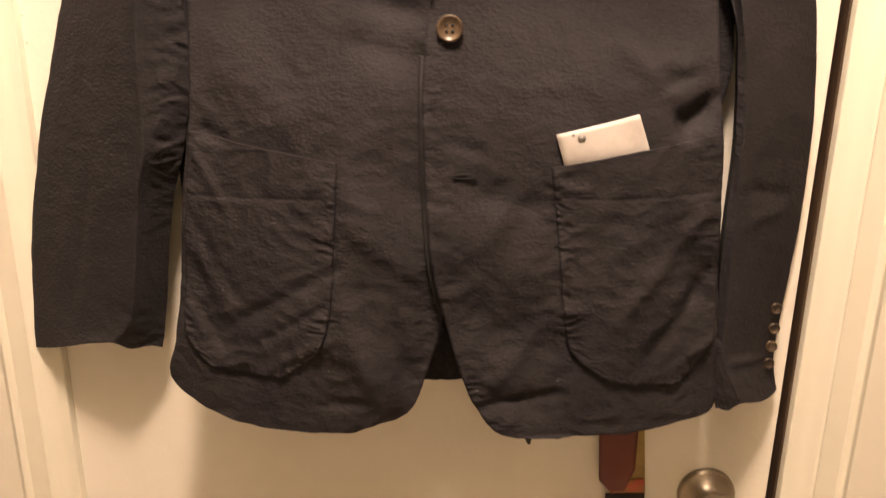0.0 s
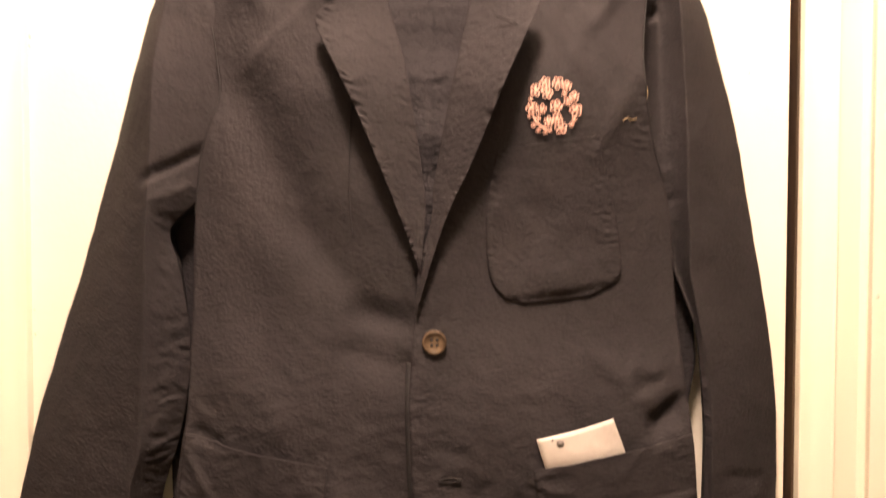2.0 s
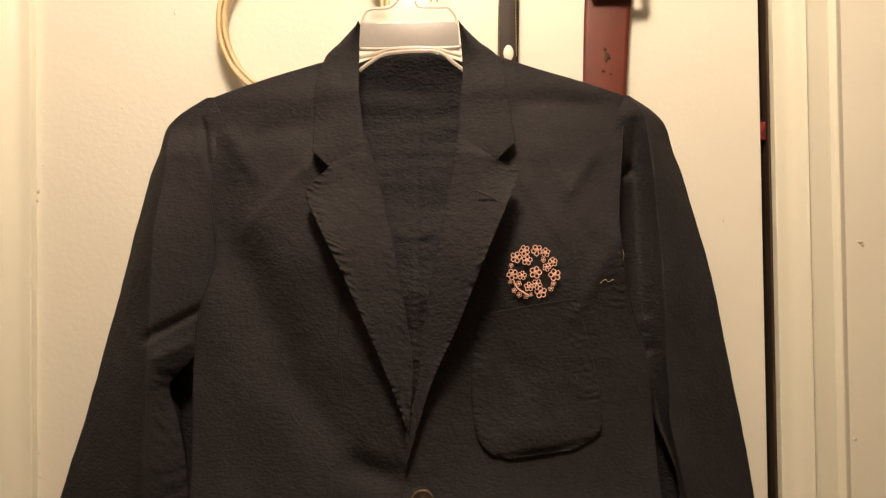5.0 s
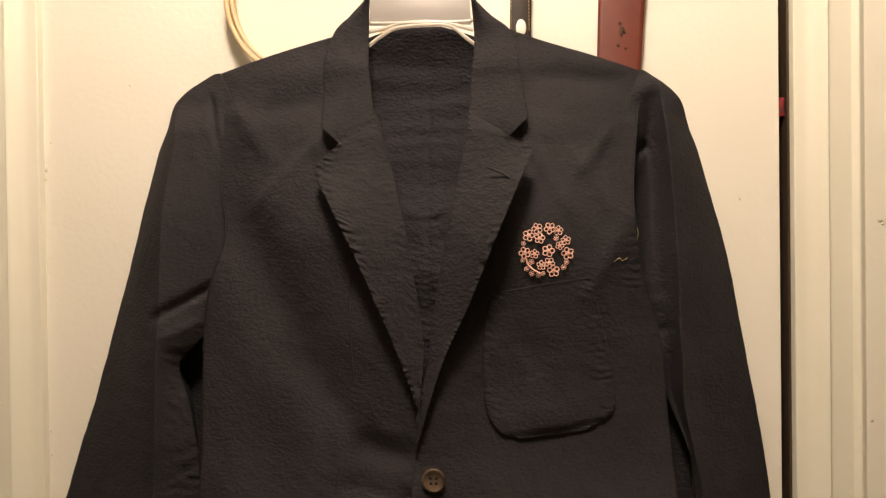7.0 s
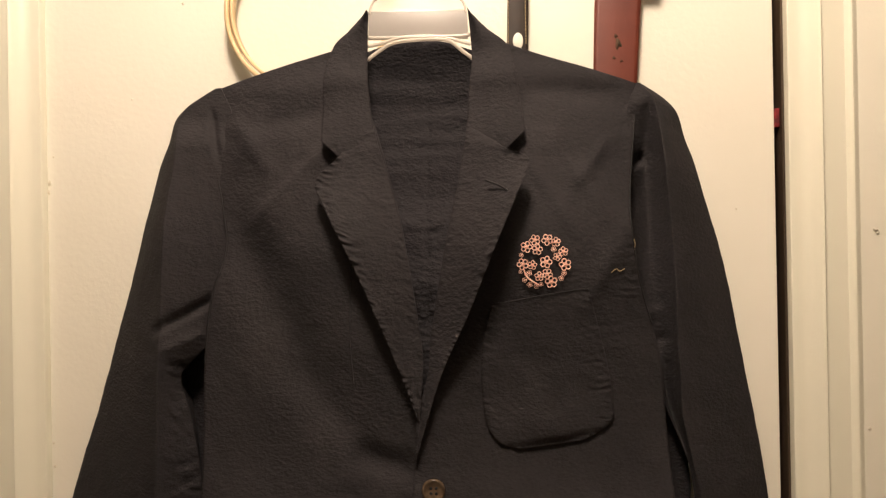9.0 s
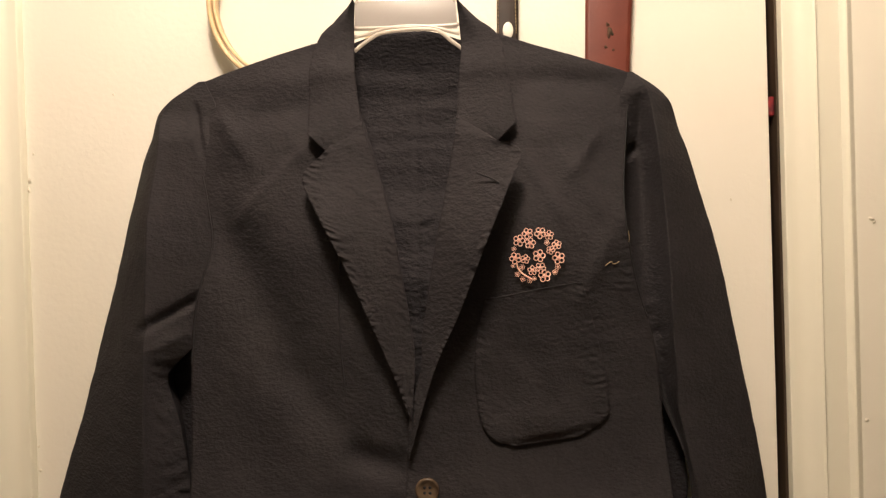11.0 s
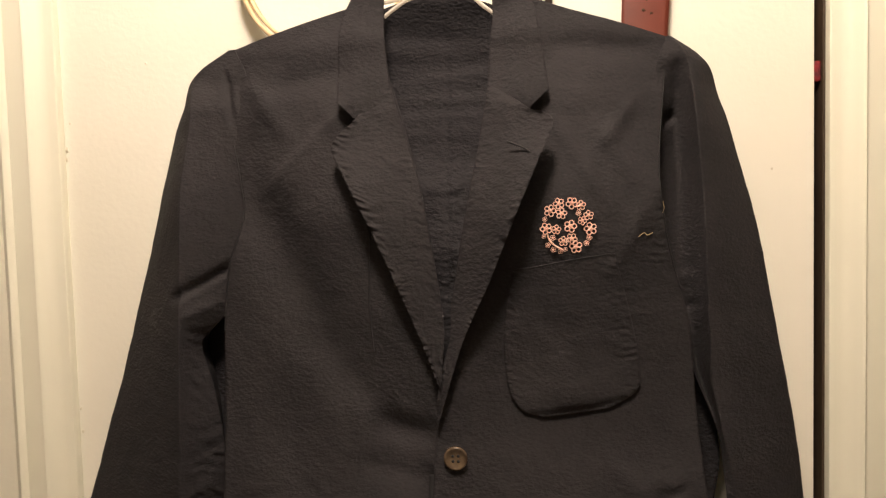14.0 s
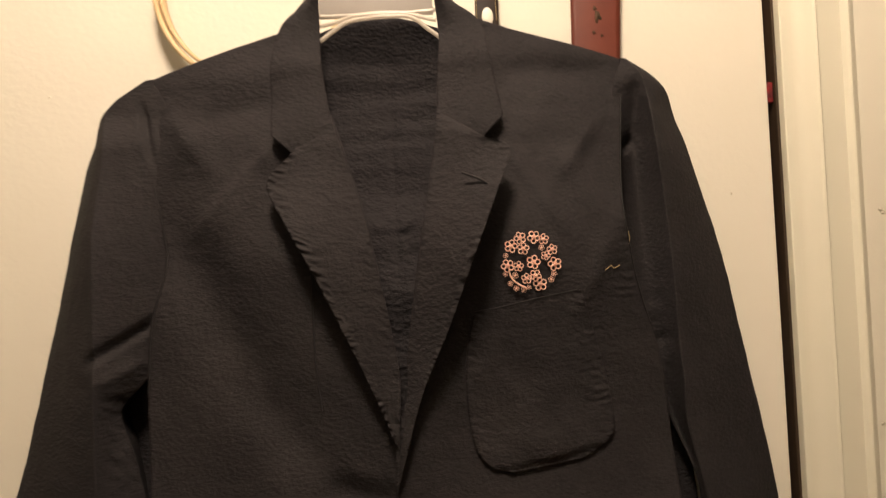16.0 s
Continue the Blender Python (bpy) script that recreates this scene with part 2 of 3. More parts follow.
    return tagged(ob, "white painted moulded wooden door casing", "trim", "door casings", "structure")


JAMB = shader("dark_stained_jamb", (0.055, 0.032, 0.015), 0.6, second=(0.030, 0.017, 0.008), scale=20, stretch=(1, 1, 0.1))
slab("door_jamb", (W + 0.0075, 0.0005, 0), (W + 0.0098, 0.09, 2.04), JAMB, "dark stained jamb inside the door gap", category="trim")
casing("trim", -1)
casing("trim", 1)
slab("trim_head", (-0.0607, FACE - 0.008, 2.04), (W + 0.0712, 0.03, 2.10), TRIM, "white painted head of the door casing", category="trim")

# knob on its rose
KNOB = (0.6960, 0.9250)
knob = part("door_knob", lathe(bmesh.new(), [(0.030, 0.0), (0.030, -0.004), (0.027, -0.007), (0.014, -0.010), (0.0125, -0.024), (0.020, -0.032), (0.0275, -0.042), (0.0285, -0.050), (0.026, -0.058), (0.016, -0.064), (0.006, -0.065)], (KNOB[0], 0, KNOB[1])), NICKEL, door, "round brushed nickel door knob")
part("keyhole_turn", box(bmesh.new(), (KNOB[0] - 0.006, -0.072, KNOB[1] - 0.002), (KNOB[0] + 0.006, -0.064, KNOB[1] + 0.002), 0.0015), NICKEL, knob)
part("latch_plate", box(bmesh.new(), (W + 0.0105, -0.004, KNOB[1] - 0.03), (W + 0.015, 0.01, KNOB[1] + 0.022), 0.001), BRASS, door, "small brass strike lip")
tag = thing("red_cloth_tag", "small scrap of red cloth caught in the door gap", "cloth")
TAG = (0.7640, 1.7360)
part("scrap", box(bmesh.new(), (W + 0.0005, 0.004, TAG[1] - 0.010), (W + 0.0073, 0.010, TAG[1] + 0.009), 0.001), RED, tag)

# ---- the jacket ----
XC = 0.408
DEPTH = [(1.04, 0.108), (1.12, 0.109), (1.3, 0.104), (1.42, 0.093), (1.6, 0.084), (1.7, 0.074), (1.76, 0.062), (1.8, 0.052)]


def fold(x, z, s=1.0, seed=0.0):
    return noise.noise((x * 9 * s + seed, z * 5 * s, seed)) * 0.5 + noise.noise((x * 22 * s, z * 14 * s + seed, 3.1 + seed)) * 0.22


# drag folds: from, to, how wide (m), how high (m)
CHEST_FOLDS = [
    ((0.2260, 1.6350), (0.3570, 1.4450), 0.034, -0.014), ((0.2827, 1.5698), (0.3583, 1.4348), 0.030, 0.007), ((0.2530, 1.6400), (0.3200, 1.7030), 0.008, 0.0028),
    ((0.2320, 1.6900), (0.2530, 1.7390), 0.010, 0.0025), ((0.3480, 1.4160), (0.3950, 1.4070), 0.016, -0.007), ((0.2900, 1.4990), (0.3690, 1.4080), 0.020, -0.006),
    ((0.5550, 1.6690), (0.5780, 1.7010), 0.008, 0.003), ((0.5130, 1.6850), (0.5460, 1.6270), 0.009, 0.003), ((0.5970, 1.6260), (0.5630, 1.5640), 0.012, 0.003),
    ((0.5590, 1.3830), (0.6075, 1.3361), 0.010, 0.004), ((0.3399, 1.3851), (0.3941, 1.3705), 0.020, -0.007), ((0.2299, 1.3884), (0.2909, 1.3085), 0.034, 0.005),
    ((0.5528, 1.6826), (0.5826, 1.6311), 0.014, 0.004), ((0.2718, 1.6396), (0.3249, 1.7019), 0.018, 0.004), ((0.2275, 1.7360), (0.2650, 1.6875), 0.012, 0.0035),
    ((0.2527, 1.7312), (0.3120, 1.7410), 0.014, -0.004), ((0.5197, 1.7599), (0.5881, 1.7534), 0.014, -0.004)]
RIGHT_SKIRT_FOLDS = [
    ((0.2430, 1.1487), (0.3218, 1.1941), 0.007, -0.003), ((0.2578, 1.1285), (0.3157, 1.1639), 0.006, -0.0028), ((0.2725, 1.1083), (0.3199, 1.1324), 0.006, 0.003),
    ((0.1998, 1.2966), (0.2276, 1.2495), 0.006, 0.003), ((0.1945, 1.2379), (0.2337, 1.1695), 0.008, -0.0026), ((0.1847, 1.1762), (0.2141, 1.1246), 0.006, -0.0025),
    ((0.3262, 1.1743), (0.3552, 1.0847), 0.011, 0.004), ((0.3703, 1.1458), (0.3852, 1.0810), 0.010, -0.004), ((0.3022, 1.0649), (0.3437, 1.0706), 0.006, -0.0025),
    ((0.3360, 1.2320), (0.3940, 1.1930), 0.012, 0.0035), ((0.4130, 1.3060), (0.4450, 1.2980), 0.007, -0.003), ((0.2072, 1.3126), (0.2306, 1.3027), 0.008, -0.006),
    ((0.3276, 1.2668), (0.3921, 1.1995), 0.030, 0.005), ((0.4137, 1.2350), (0.5009, 1.1979), 0.035, 0.005), ((0.3041, 1.1498), (0.3742, 1.0760), 0.020, 0.005),
    ((0.1943, 1.1882), (0.2204, 1.1251), 0.014, -0.005)]
LEFT_SKIRT_FOLDS = [
    ((0.6091, 1.3184), (0.6386, 1.3451), 0.010, -0.007), ((0.5928, 1.3530), (0.6199, 1.3620), 0.007, -0.003), ((0.6015, 1.1295), (0.6471, 1.2045), 0.010, -0.006),
    ((0.5697, 1.1610), (0.6299, 1.2485), 0.010, 0.004), ((0.6179, 1.1131), (0.6560, 1.1429), 0.006, 0.003), ((0.4607, 1.0763), (0.5159, 1.0866), 0.006, -0.0045),
    ((0.4558, 1.0894), (0.5025, 1.1496), 0.010, 0.004), ((0.4411, 1.2700), (0.4975, 1.2524), 0.012, -0.004), ((0.4470, 1.2250), (0.4830, 1.2700), 0.010, 0.0035),
    ((0.6071, 1.3240), (0.6325, 1.3323), 0.014, -0.008), ((0.4245, 1.1542), (0.5237, 1.1316), 0.024, -0.005), ((0.5886, 1.3705), (0.6149, 1.3666), 0.012, 0.004),
    ((0.6110, 1.2307), (0.6414, 1.1621), 0.016, -0.006), ((0.4560, 1.0853), (0.5071, 1.0709), 0.012, -0.005)]
FOLDS = CHEST_FOLDS + RIGHT_SKIRT_FOLDS + LEFT_SKIRT_FOLDS


def ridge(x, z, a, b, wide, high):
    ax, az = b[0] - a[0], b[1] - a[1]
    n = ax * ax + az * az
    t = ((x - a[0]) * ax + (z - a[1]) * az) / n
    d = abs((x - a[0]) * az - (z - a[1]) * ax) / math.sqrt(n)
    if d > 3 * wide or t < -0.5 or t > 1.5:
        return 0.0
    return high * (0.8 if wide < 0.0125 and z < 1.4 else 1.0) * math.exp(-(d / (0.85 * wide)) ** 2) * smooth(-0.35, 0.2, t) * smooth(1.35, 0.8, t)


def crumple(x, z, seed=0.0):
    """Small creases, stronger low on the jacket."""
    w = noise.noise((x * 20, z * 20, 5.0 + seed)) * 0.6
    a = 1 - abs(noise.noise((x * 26 + w, z * 17 - w, 9.0 + seed))) * 2.2
    b = noise.noise((x * 55 + w, z * 42, 2.0 + seed))
    c = 1 - abs(noise.noise((x * 48 - w, z * 60 + w, 14.0 + seed))) * 2.4
    return 0.0013 * a + 0.0011 * b + 0.0009 * c


STITCHED = [((0.324, 1.292), (0.318, 1.115), 0.013, 0.0017), ((0.505, 1.290), (0.524, 1.115), 0.013, 0.0017), ((0.463, 1.560), (0.466, 1.440), 0.011, 0.0010), ((0.562, 1.565), (0.581, 1.450), 0.013, 0.0016),
            ((0.206, 1.755), (0.219, 1.570), 0.011, 0.0013), ((0.610, 1.745), (0.602, 1.560), 0.012, 0.0015), ((0.404, 1.370), (0.412, 1.130), 0.009, 0.0010)]


def depth(x, z):
    """How far the jacket's front stands off the door."""
    half = 0.20 + 0.09 * smooth(1.75, 1.25, z)
    u = min(abs(x - XC) / half, 1.15)
    y = table(DEPTH, z) * (1 - 0.32 * u ** 3) + 0.0065 * fold(x, z) * smooth(1.82, 1.68, z)
    hollow = 0.55 + 0.45 * smooth(0.41, 0.49, x)
    y += 0.011 * hollow * (math.exp(-((z - 1.615) / 0.065) ** 2) - math.exp(-((z - 1.445) / 0.075) ** 2))
    for f in FOLDS:
        y += ridge(x, z, *f)
    for (xa, za), (xb, zb), wide, high in STITCHED:
        if zb < z < za:
            d = x - (xb + (xa - xb) * (z - zb) / (za - zb))
            if abs(d) < 2.2 * wide:
                y += high * gathers(x, z, 0.15) * math.exp(-(d / wide) ** 2)
    return y + crumple(x, z) * (0.35 + 0.65 * smooth(1.45, 1.25, z))


jacket = thing("jacket", "navy blue seersucker cotton jacket with patch pockets on a hanger", "jacket")


def sheet(name, left, right, off, nu, nv, parent, material=CLOTH, thick=0.0016, label="", surface=depth, warp=None):
    def at(u, v):
        a, b = spline(left, v), spline(right, v)
        x, z = a[0] + (b[0] - a[0]) * u, a[1] + (b[1] - a[1]) * u
        if warp:
            z += warp(u, v)
        return (x, -(surface(x, z) + off(u, v, x, z)), z)
    return part(name, grid_mesh(at, nu, nv, thick), material, parent, label)


def gathers(x, z, lean=0.35, fine=1.0):
    """Uneven little tucks, lying across a vertical seam, of differing length and height."""
    w = noise.noise((x * 35, z * 35, 1.0))
    q = z + lean * x
    a = 1 - 2.4 * abs(noise.noise((x * 62 + w, q * 150 * fine + 2.0 * w, 7.0)))
    b = noise.noise((x * 120, q * 330 * fine, 3.0 + w))
    return 0.75 * a * (0.55 + 0.9 * noise.noise((x * 22, z * 30, 5.0))) + 0.45 * b


def edge_pucker(u, v, x, z):
    """Gathers beside the stitched front edge and the hem."""
    return (0.0019 * gathers(x, z, -0.2)) * smooth(0.17, 0.03, u) + 0.0014 * noise.noise((x * 110, z * 40, 8.0)) * smooth(0.93, 1.0, v)


# the wearer's right front, lying under
RF_OUT = [(0.2060, 1.7712), (0.2040, 1.7140), (0.2160, 1.6520), (0.2200, 1.6090), (0.2050, 1.5600), (0.1990, 1.5030), (0.1990, 1.3760), (0.1982, 1.3253), (0.1894, 1.2670), (0.1830, 1.2121), (0.1774, 1.1648), (0.1694, 1.1198), (0.1618, 1.0753), (0.2249, 1.0438), (0.2906, 1.0380)]
RF_IN = [(0.3330, 1.8060), (0.3650, 1.7300), (0.3810, 1.6750), (0.3930, 1.6280), (0.4020, 1.5710), (0.4090, 1.5050), (0.4070, 1.3990), (0.4101, 1.3510), (0.4123, 1.2837), (0.4146, 1.2274), (0.4188, 1.1875), (0.4189, 1.1601), (0.4035, 1.1026), (0.3863, 1.0592), (0.3486, 1.0409)]
sheet("right_front", RF_OUT, RF_IN, lambda u, v, x, z: -0.004 * smooth(0.6, 1, u) - 0.008 * smooth(0.82, 0.97, u) * smooth(0.42, 0.5, v) + edge_pucker(1 - u, v, x, z), 90, 420, jacket)
LF_IN = [(0.4890, 1.8030), (0.4540, 1.7120), (0.4430, 1.6590), (0.4310, 1.6020), (0.4190, 1.5350), (0.4160, 1.5000), (0.4040, 1.4500), (0.3980, 1.3600), (0.3982, 1.3292), (0.4015, 1.2602), (0.4089, 1.1969), (0.4209, 1.1477), (0.4355, 1.1007), (0.4491, 1.0715), (0.4723, 1.0486), (0.5177, 1.0467)]
LF_OUT = [(0.6160, 1.7640), (0.6080, 1.7020), (0.6010, 1.6370), (0.6050, 1.5950), (0.6120, 1.5630), (0.6200, 1.5370), (0.6290, 1.4960), (0.6360, 1.3850), (0.6405, 1.3401), (0.6446, 1.2857), (0.6496, 1.2188), (0.6537, 1.1695), (0.6578, 1.1169), (0.6608, 1.0706), (0.6298, 1.0582), (0.5834, 1.0467)]
sheet("left_front", LF_IN, LF_OUT, lambda u, v, x, z: 0.005 * (1 - smooth(0.0, 0.35, u)) + edge_pucker(u, v, x, z), 90, 420, jacket)


def inner(x, z):
    """The inside of the back: soft level folds from the neck down and tucks beside the centre seam."""
    level = noise.noise((x * 5, z * 34, 1.0)) + 0.5 * noise.noise((x * 11, z * 75, 4.0))
    by_seam = math.exp(-((x - 0.413) / 0.020) ** 2)
    return 0.026 + 0.032 * smooth(1.74, 1.56, z) * math.exp(-((x - 0.412) / 0.085) ** 2) + 0.006 * fold(x, z, 1.2, 7.7) + 0.0042 * level * smooth(1.4, 1.6, z) + 0.0017 * by_seam * gathers(x, z, 0.0, 0.9) + 0.0010 * gathers(x, z, 0.1) - 0.002 * math.exp(-((x - 0.413) / 0.0022) ** 2)


BK_L = [(0.2130, 1.7760), (0.1930, 1.6940), (0.1900, 1.6090), (0.1760, 1.5520), (0.1620, 1.4900), (0.1700, 1.3910), (0.1630, 1.3310), (0.1570, 1.2680), (0.1570, 1.2240), (0.1560, 1.1660), (0.1480, 1.0620)]
BK_R = [(0.6130, 1.7690), (0.6260, 1.6880), (0.6240, 1.6050), (0.6550, 1.5380), (0.6740, 1.4890), (0.6620, 1.4140), (0.6640, 1.3670), (0.6570, 1.3140), (0.6600, 1.2360), (0.6630, 1.1820), (0.6710, 1.0840)]
sheet("back", BK_L, BK_R, lambda u, v, x, z: 0.0, 150, 420, jacket, LINING, surface=inner)
# neck of the back, from shoulder to shoulder under the collar
NK_L = [(0.3140, 1.8050), (0.3090, 1.7680), (0.3060, 1.7290)]
NK_R = [(0.5030, 1.8010), (0.5080, 1.7650), (0.5100, 1.7260)]
sheet("back_yoke", NK_L, NK_R, lambda u, v, x, z: 0.012 * (1 - v) - 0.004, 40, 14, jacket, LINING, surface=inner, warp=lambda u, v: 0.012 * math.sin(math.pi * min(max((u - 0.22) / 0.56, 0), 1)) * (1 - v))


def sleeve(name, rows, off, seed, valley, tuck, under):
    """A hanging sleeve, laid flat by the press: a back panel from the outer edge to the crease, a front panel from there to the seam at the body.
    Each row down the arm holds the outer edge, the crease and the inner edge as x and z; off says how far each stands off the door."""
    lines = [[row[k] for row in rows] for k in range(3)]

    def at(u, v):
        o, c, e = ([*spline(line, v), table(far, v)] for line, far in zip(lines, off))
        hidden = smooth(0.40, 0.33, v) * smooth(0.0, 0.07, v)
        e[0] += under * hidden
        e[2] -= 0.007 * hidden
        if u < 0.30:
            s = u / 0.30
            p = [a + (b - a) * s for a, b in zip(o, c)]
            p[2] += 0.004 * math.sin(math.pi * s) * smooth(0.03, 0.2, v)
            w = 0.0
        elif u < 0.74:
            s = (u - 0.30) / 0.44
            p = [a + (b - a) * s for a, b in zip(c, e)]
            p[2] -= valley(v) * math.sin(math.pi * s ** 0.8)
            w = smooth(0.05, 0.45, s)
        else:
            s = 1 - (u - 0.74) / 0.26
            p = [a + (b - a) * s for a, b in zip(o, e)]
            p[2] = min(o[2], e[2]) * (1 - 0.5 * math.sin(math.pi * s)) + (e[2] - min(o[2], e[2])) * smooth(0.85, 1.0, s)
            return (p[0], -max(p[2], 0.004), p[1])
        x, z, y = p
        ease = smooth(0.0, 0.12, v)
        y += (0.005 * fold(x, z, 1.3, seed) + 0.5 * crumple(x, z, seed)) * ease
        y += w * tuck * (0.0034 * gathers(x, z, 0.5, 0.62) + 0.003 * noise.noise((x * 40, z * 24, seed))) * smooth(0.28, 0.42, v)
        for f in SLEEVE_FOLDS:
            y += ridge(x, z, *f)
        if v > 0.93:
            y += 0.0014 * gathers(z, x, 0.3) * smooth(0.93, 0.97, v)
        z += 0.0025 * math.sin(u * 15 + seed) * smooth(0.94, 1.0, v)
        return (x, -max(y, 0.004), z)
    return part(name, grid_mesh(at, 120, 300, closed=True), CLOTH, jacket)


SLEEVE_FOLDS = [
    ((0.1600, 1.5380), (0.2020, 1.5630), 0.005, -0.0075), ((0.1640, 1.5170), (0.1910, 1.5300), 0.006, 0.003), ((0.2020, 1.7450), (0.2100, 1.7060), 0.004, -0.004),
    ((0.6090, 1.6850), (0.6210, 1.6950), 0.005, -0.008), ((0.6260, 1.7320), (0.6290, 1.6050), 0.010, -0.006), ((0.6170, 1.5100), (0.6410, 1.5210), 0.005, -0.003),
    ((0.6150, 1.5420), (0.6380, 1.5470), 0.005, 0.0025), ((0.1050, 1.1330), (0.1270, 1.1250), 0.006, -0.002), ((0.0750, 1.2530), (0.0350, 1.1220), 0.012, -0.004),
    ((0.6890, 1.2620), (0.7240, 1.2570), 0.006, -0.003), ((0.6930, 1.2360), (0.7210, 1.2420), 0.006, 0.003), ((0.6890, 1.1000), (0.7260, 1.0960), 0.005, 0.003)]
RIGHT_SLEEVE = [
    ((0.205, 1.7715), (0.209, 1.7715), (0.211, 1.7715)),
    ((0.166, 1.750), (0.172, 1.748), (0.217, 1.743)),
    ((0.142, 1.713), (0.172, 1.707), (0.216, 1.706)),
    ((0.122, 1.656), (0.166, 1.651), (0.215, 1.652)),
    ((0.104, 1.597), (0.165, 1.598), (0.215, 1.600)),
    ((0.081, 1.516), (0.161, 1.526), (0.195, 1.528)),
    ((0.071, 1.481), (0.160, 1.495), (0.172, 1.490)),
    ((0.059, 1.441), (0.159, 1.458), (0.180, 1.453)),
    ((0.043, 1.396), (0.158, 1.415), (0.187, 1.408)),
    ((0.029, 1.353), (0.155, 1.363), (0.188, 1.363)),
    ((0.015, 1.312), (0.153, 1.324), (0.183, 1.327)),
    ((0.006, 1.278), (0.151, 1.290), (0.172, 1.283)),
    ((-0.001, 1.243), (0.141, 1.259), (0.161, 1.254)),
    ((-0.009, 1.204), (0.134, 1.222), (0.150, 1.214)),
    ((-0.026, 1.105), (0.116, 1.132), (0.134, 1.119)),
    ((-0.030, 1.073), (0.093, 1.100), (0.126, 1.084)),
]
RIGHT_SLEEVE_OFF = [(0.00, 0.045), (0.07, 0.036), (0.13, 0.020), (0.27, 0.012), (0.47, 0.012), (0.60, 0.012), (0.73, 0.012), (1.00, 0.012)], [(0.00, 0.046), (0.07, 0.046), (0.13, 0.064), (0.27, 0.080), (0.47, 0.082), (0.60, 0.082), (0.73, 0.080), (1.00, 0.066)], [(0.00, 0.046), (0.07, 0.056), (0.13, 0.060), (0.27, 0.060), (0.47, 0.056), (0.60, 0.052), (0.73, 0.048), (1.00, 0.032)]
sleeve("right_sleeve", RIGHT_SLEEVE, RIGHT_SLEEVE_OFF, 4.2, lambda v: 0.0, 1.0, 0.007)
LEFT_SLEEVE = [
    ((0.618, 1.7635), (0.616, 1.7635), (0.614, 1.7635)),
    ((0.651, 1.743), (0.630, 1.744), (0.611, 1.736)),
    ((0.669, 1.706), (0.636, 1.700), (0.611, 1.700)),
    ((0.687, 1.649), (0.641, 1.648), (0.603, 1.647)),
    ((0.703, 1.593), (0.645, 1.594), (0.603, 1.595)),
    ((0.718, 1.511), (0.647, 1.518), (0.619, 1.518)),
    ((0.723, 1.480), (0.649, 1.489), (0.625, 1.488)),
    ((0.730, 1.441), (0.650, 1.452), (0.638, 1.452)),
    ((0.737, 1.396), (0.658, 1.408), (0.656, 1.404)),
    ((0.742, 1.362), (0.666, 1.366), (0.661, 1.366)),
    ((0.745, 1.329), (0.670, 1.330), (0.664, 1.330)),
    ((0.746, 1.288), (0.670, 1.292), (0.666, 1.290)),
    ((0.746, 1.213), (0.671, 1.222), (0.665, 1.219)),
    ((0.742, 1.127), (0.673, 1.144), (0.667, 1.140)),
    ((0.742, 1.085), (0.676, 1.102), (0.670, 1.094)),
    ((0.749, 1.054), (0.696, 1.060), (0.675, 1.051)),
]
LEFT_SLEEVE_OFF = [(0.00, 0.045), (0.07, 0.032), (0.13, 0.018), (0.27, 0.012), (0.47, 0.012), (0.60, 0.012), (0.73, 0.012), (1.00, 0.012)], [(0.00, 0.046), (0.07, 0.052), (0.13, 0.058), (0.27, 0.054), (0.47, 0.054), (0.60, 0.053), (0.73, 0.055), (1.00, 0.062)], [(0.00, 0.046), (0.07, 0.056), (0.13, 0.062), (0.27, 0.064), (0.47, 0.044), (0.60, 0.047), (0.73, 0.049), (1.00, 0.056)]
sleeve("left_sleeve", LEFT_SLEEVE, LEFT_SLEEVE_OFF, 9.4, lambda v: 0.021 * smooth(0.05, 0.15, v) * smooth(0.55, 0.45, v), 0.8, -0.007)


def ripple(u, v, x, z, amount=0.0012, inner_edge=1.0, reach=0.2):
    """Gathers square to the stitched edges."""
    side = max(smooth(reach, 0.02, u), inner_edge * smooth(1 - reach, 0.98, u))
    foot = smooth(0.86, 0.98, v)
    return amount * (0.62 * side * gathers(x, z) + 0.5 * foot * gathers(z, x, 0.0))


# patch pockets
BP_L = [(0.4730, 1.5590), (0.4650, 1.5250), (0.4630, 1.4860), (0.4670, 1.4510), (0.4790, 1.4330), (0.4980, 1.4280)]
BP_R = [(0.5600, 1.5710), (0.5700, 1.5340), (0.5780, 1.4990), (0.5820, 1.4690), (0.5790, 1.4480), (0.5540, 1.4340)]
sheet("breast_pocket", BP_L, BP_R, lambda u, v, x, z: 0.0028 + 0.0042 * math.sin(math.pi * u) ** 0.7 * smooth(0.25, 0.72, v) * smooth(0.97, 0.78, v) + 0.003 * noise.noise((x * 40, z * 30, 2.0)) * math.sin(math.pi * u) * smooth(0.1, 0.4, v) * smooth(1.0, 0.8, v) + ripple(u, v, x, z, 0.0024), 60, 140, jacket)
LP_L = [(0.1986, 1.3105), (0.1935, 1.2631), (0.1878, 1.2131), (0.1832, 1.1658), (0.1830, 1.1285), (0.2038, 1.0998)]
LP_R = [(0.3279, 1.2867), (0.3255, 1.2447), (0.3227, 1.2007), (0.3187, 1.1544), (0.3073, 1.1217), (0.2727, 1.0941)]
sheet("lower_pocket", LP_L, LP_R, lambda u, v, x, z: 0.0030 + 0.004 * (1 - v) * math.sin(math.pi * u) - 0.0007 * math.exp(-((z - 1.2560) / 0.0017) ** 2) + ripple(u, v, x, z, 0.0026), 64, 170, jacket)
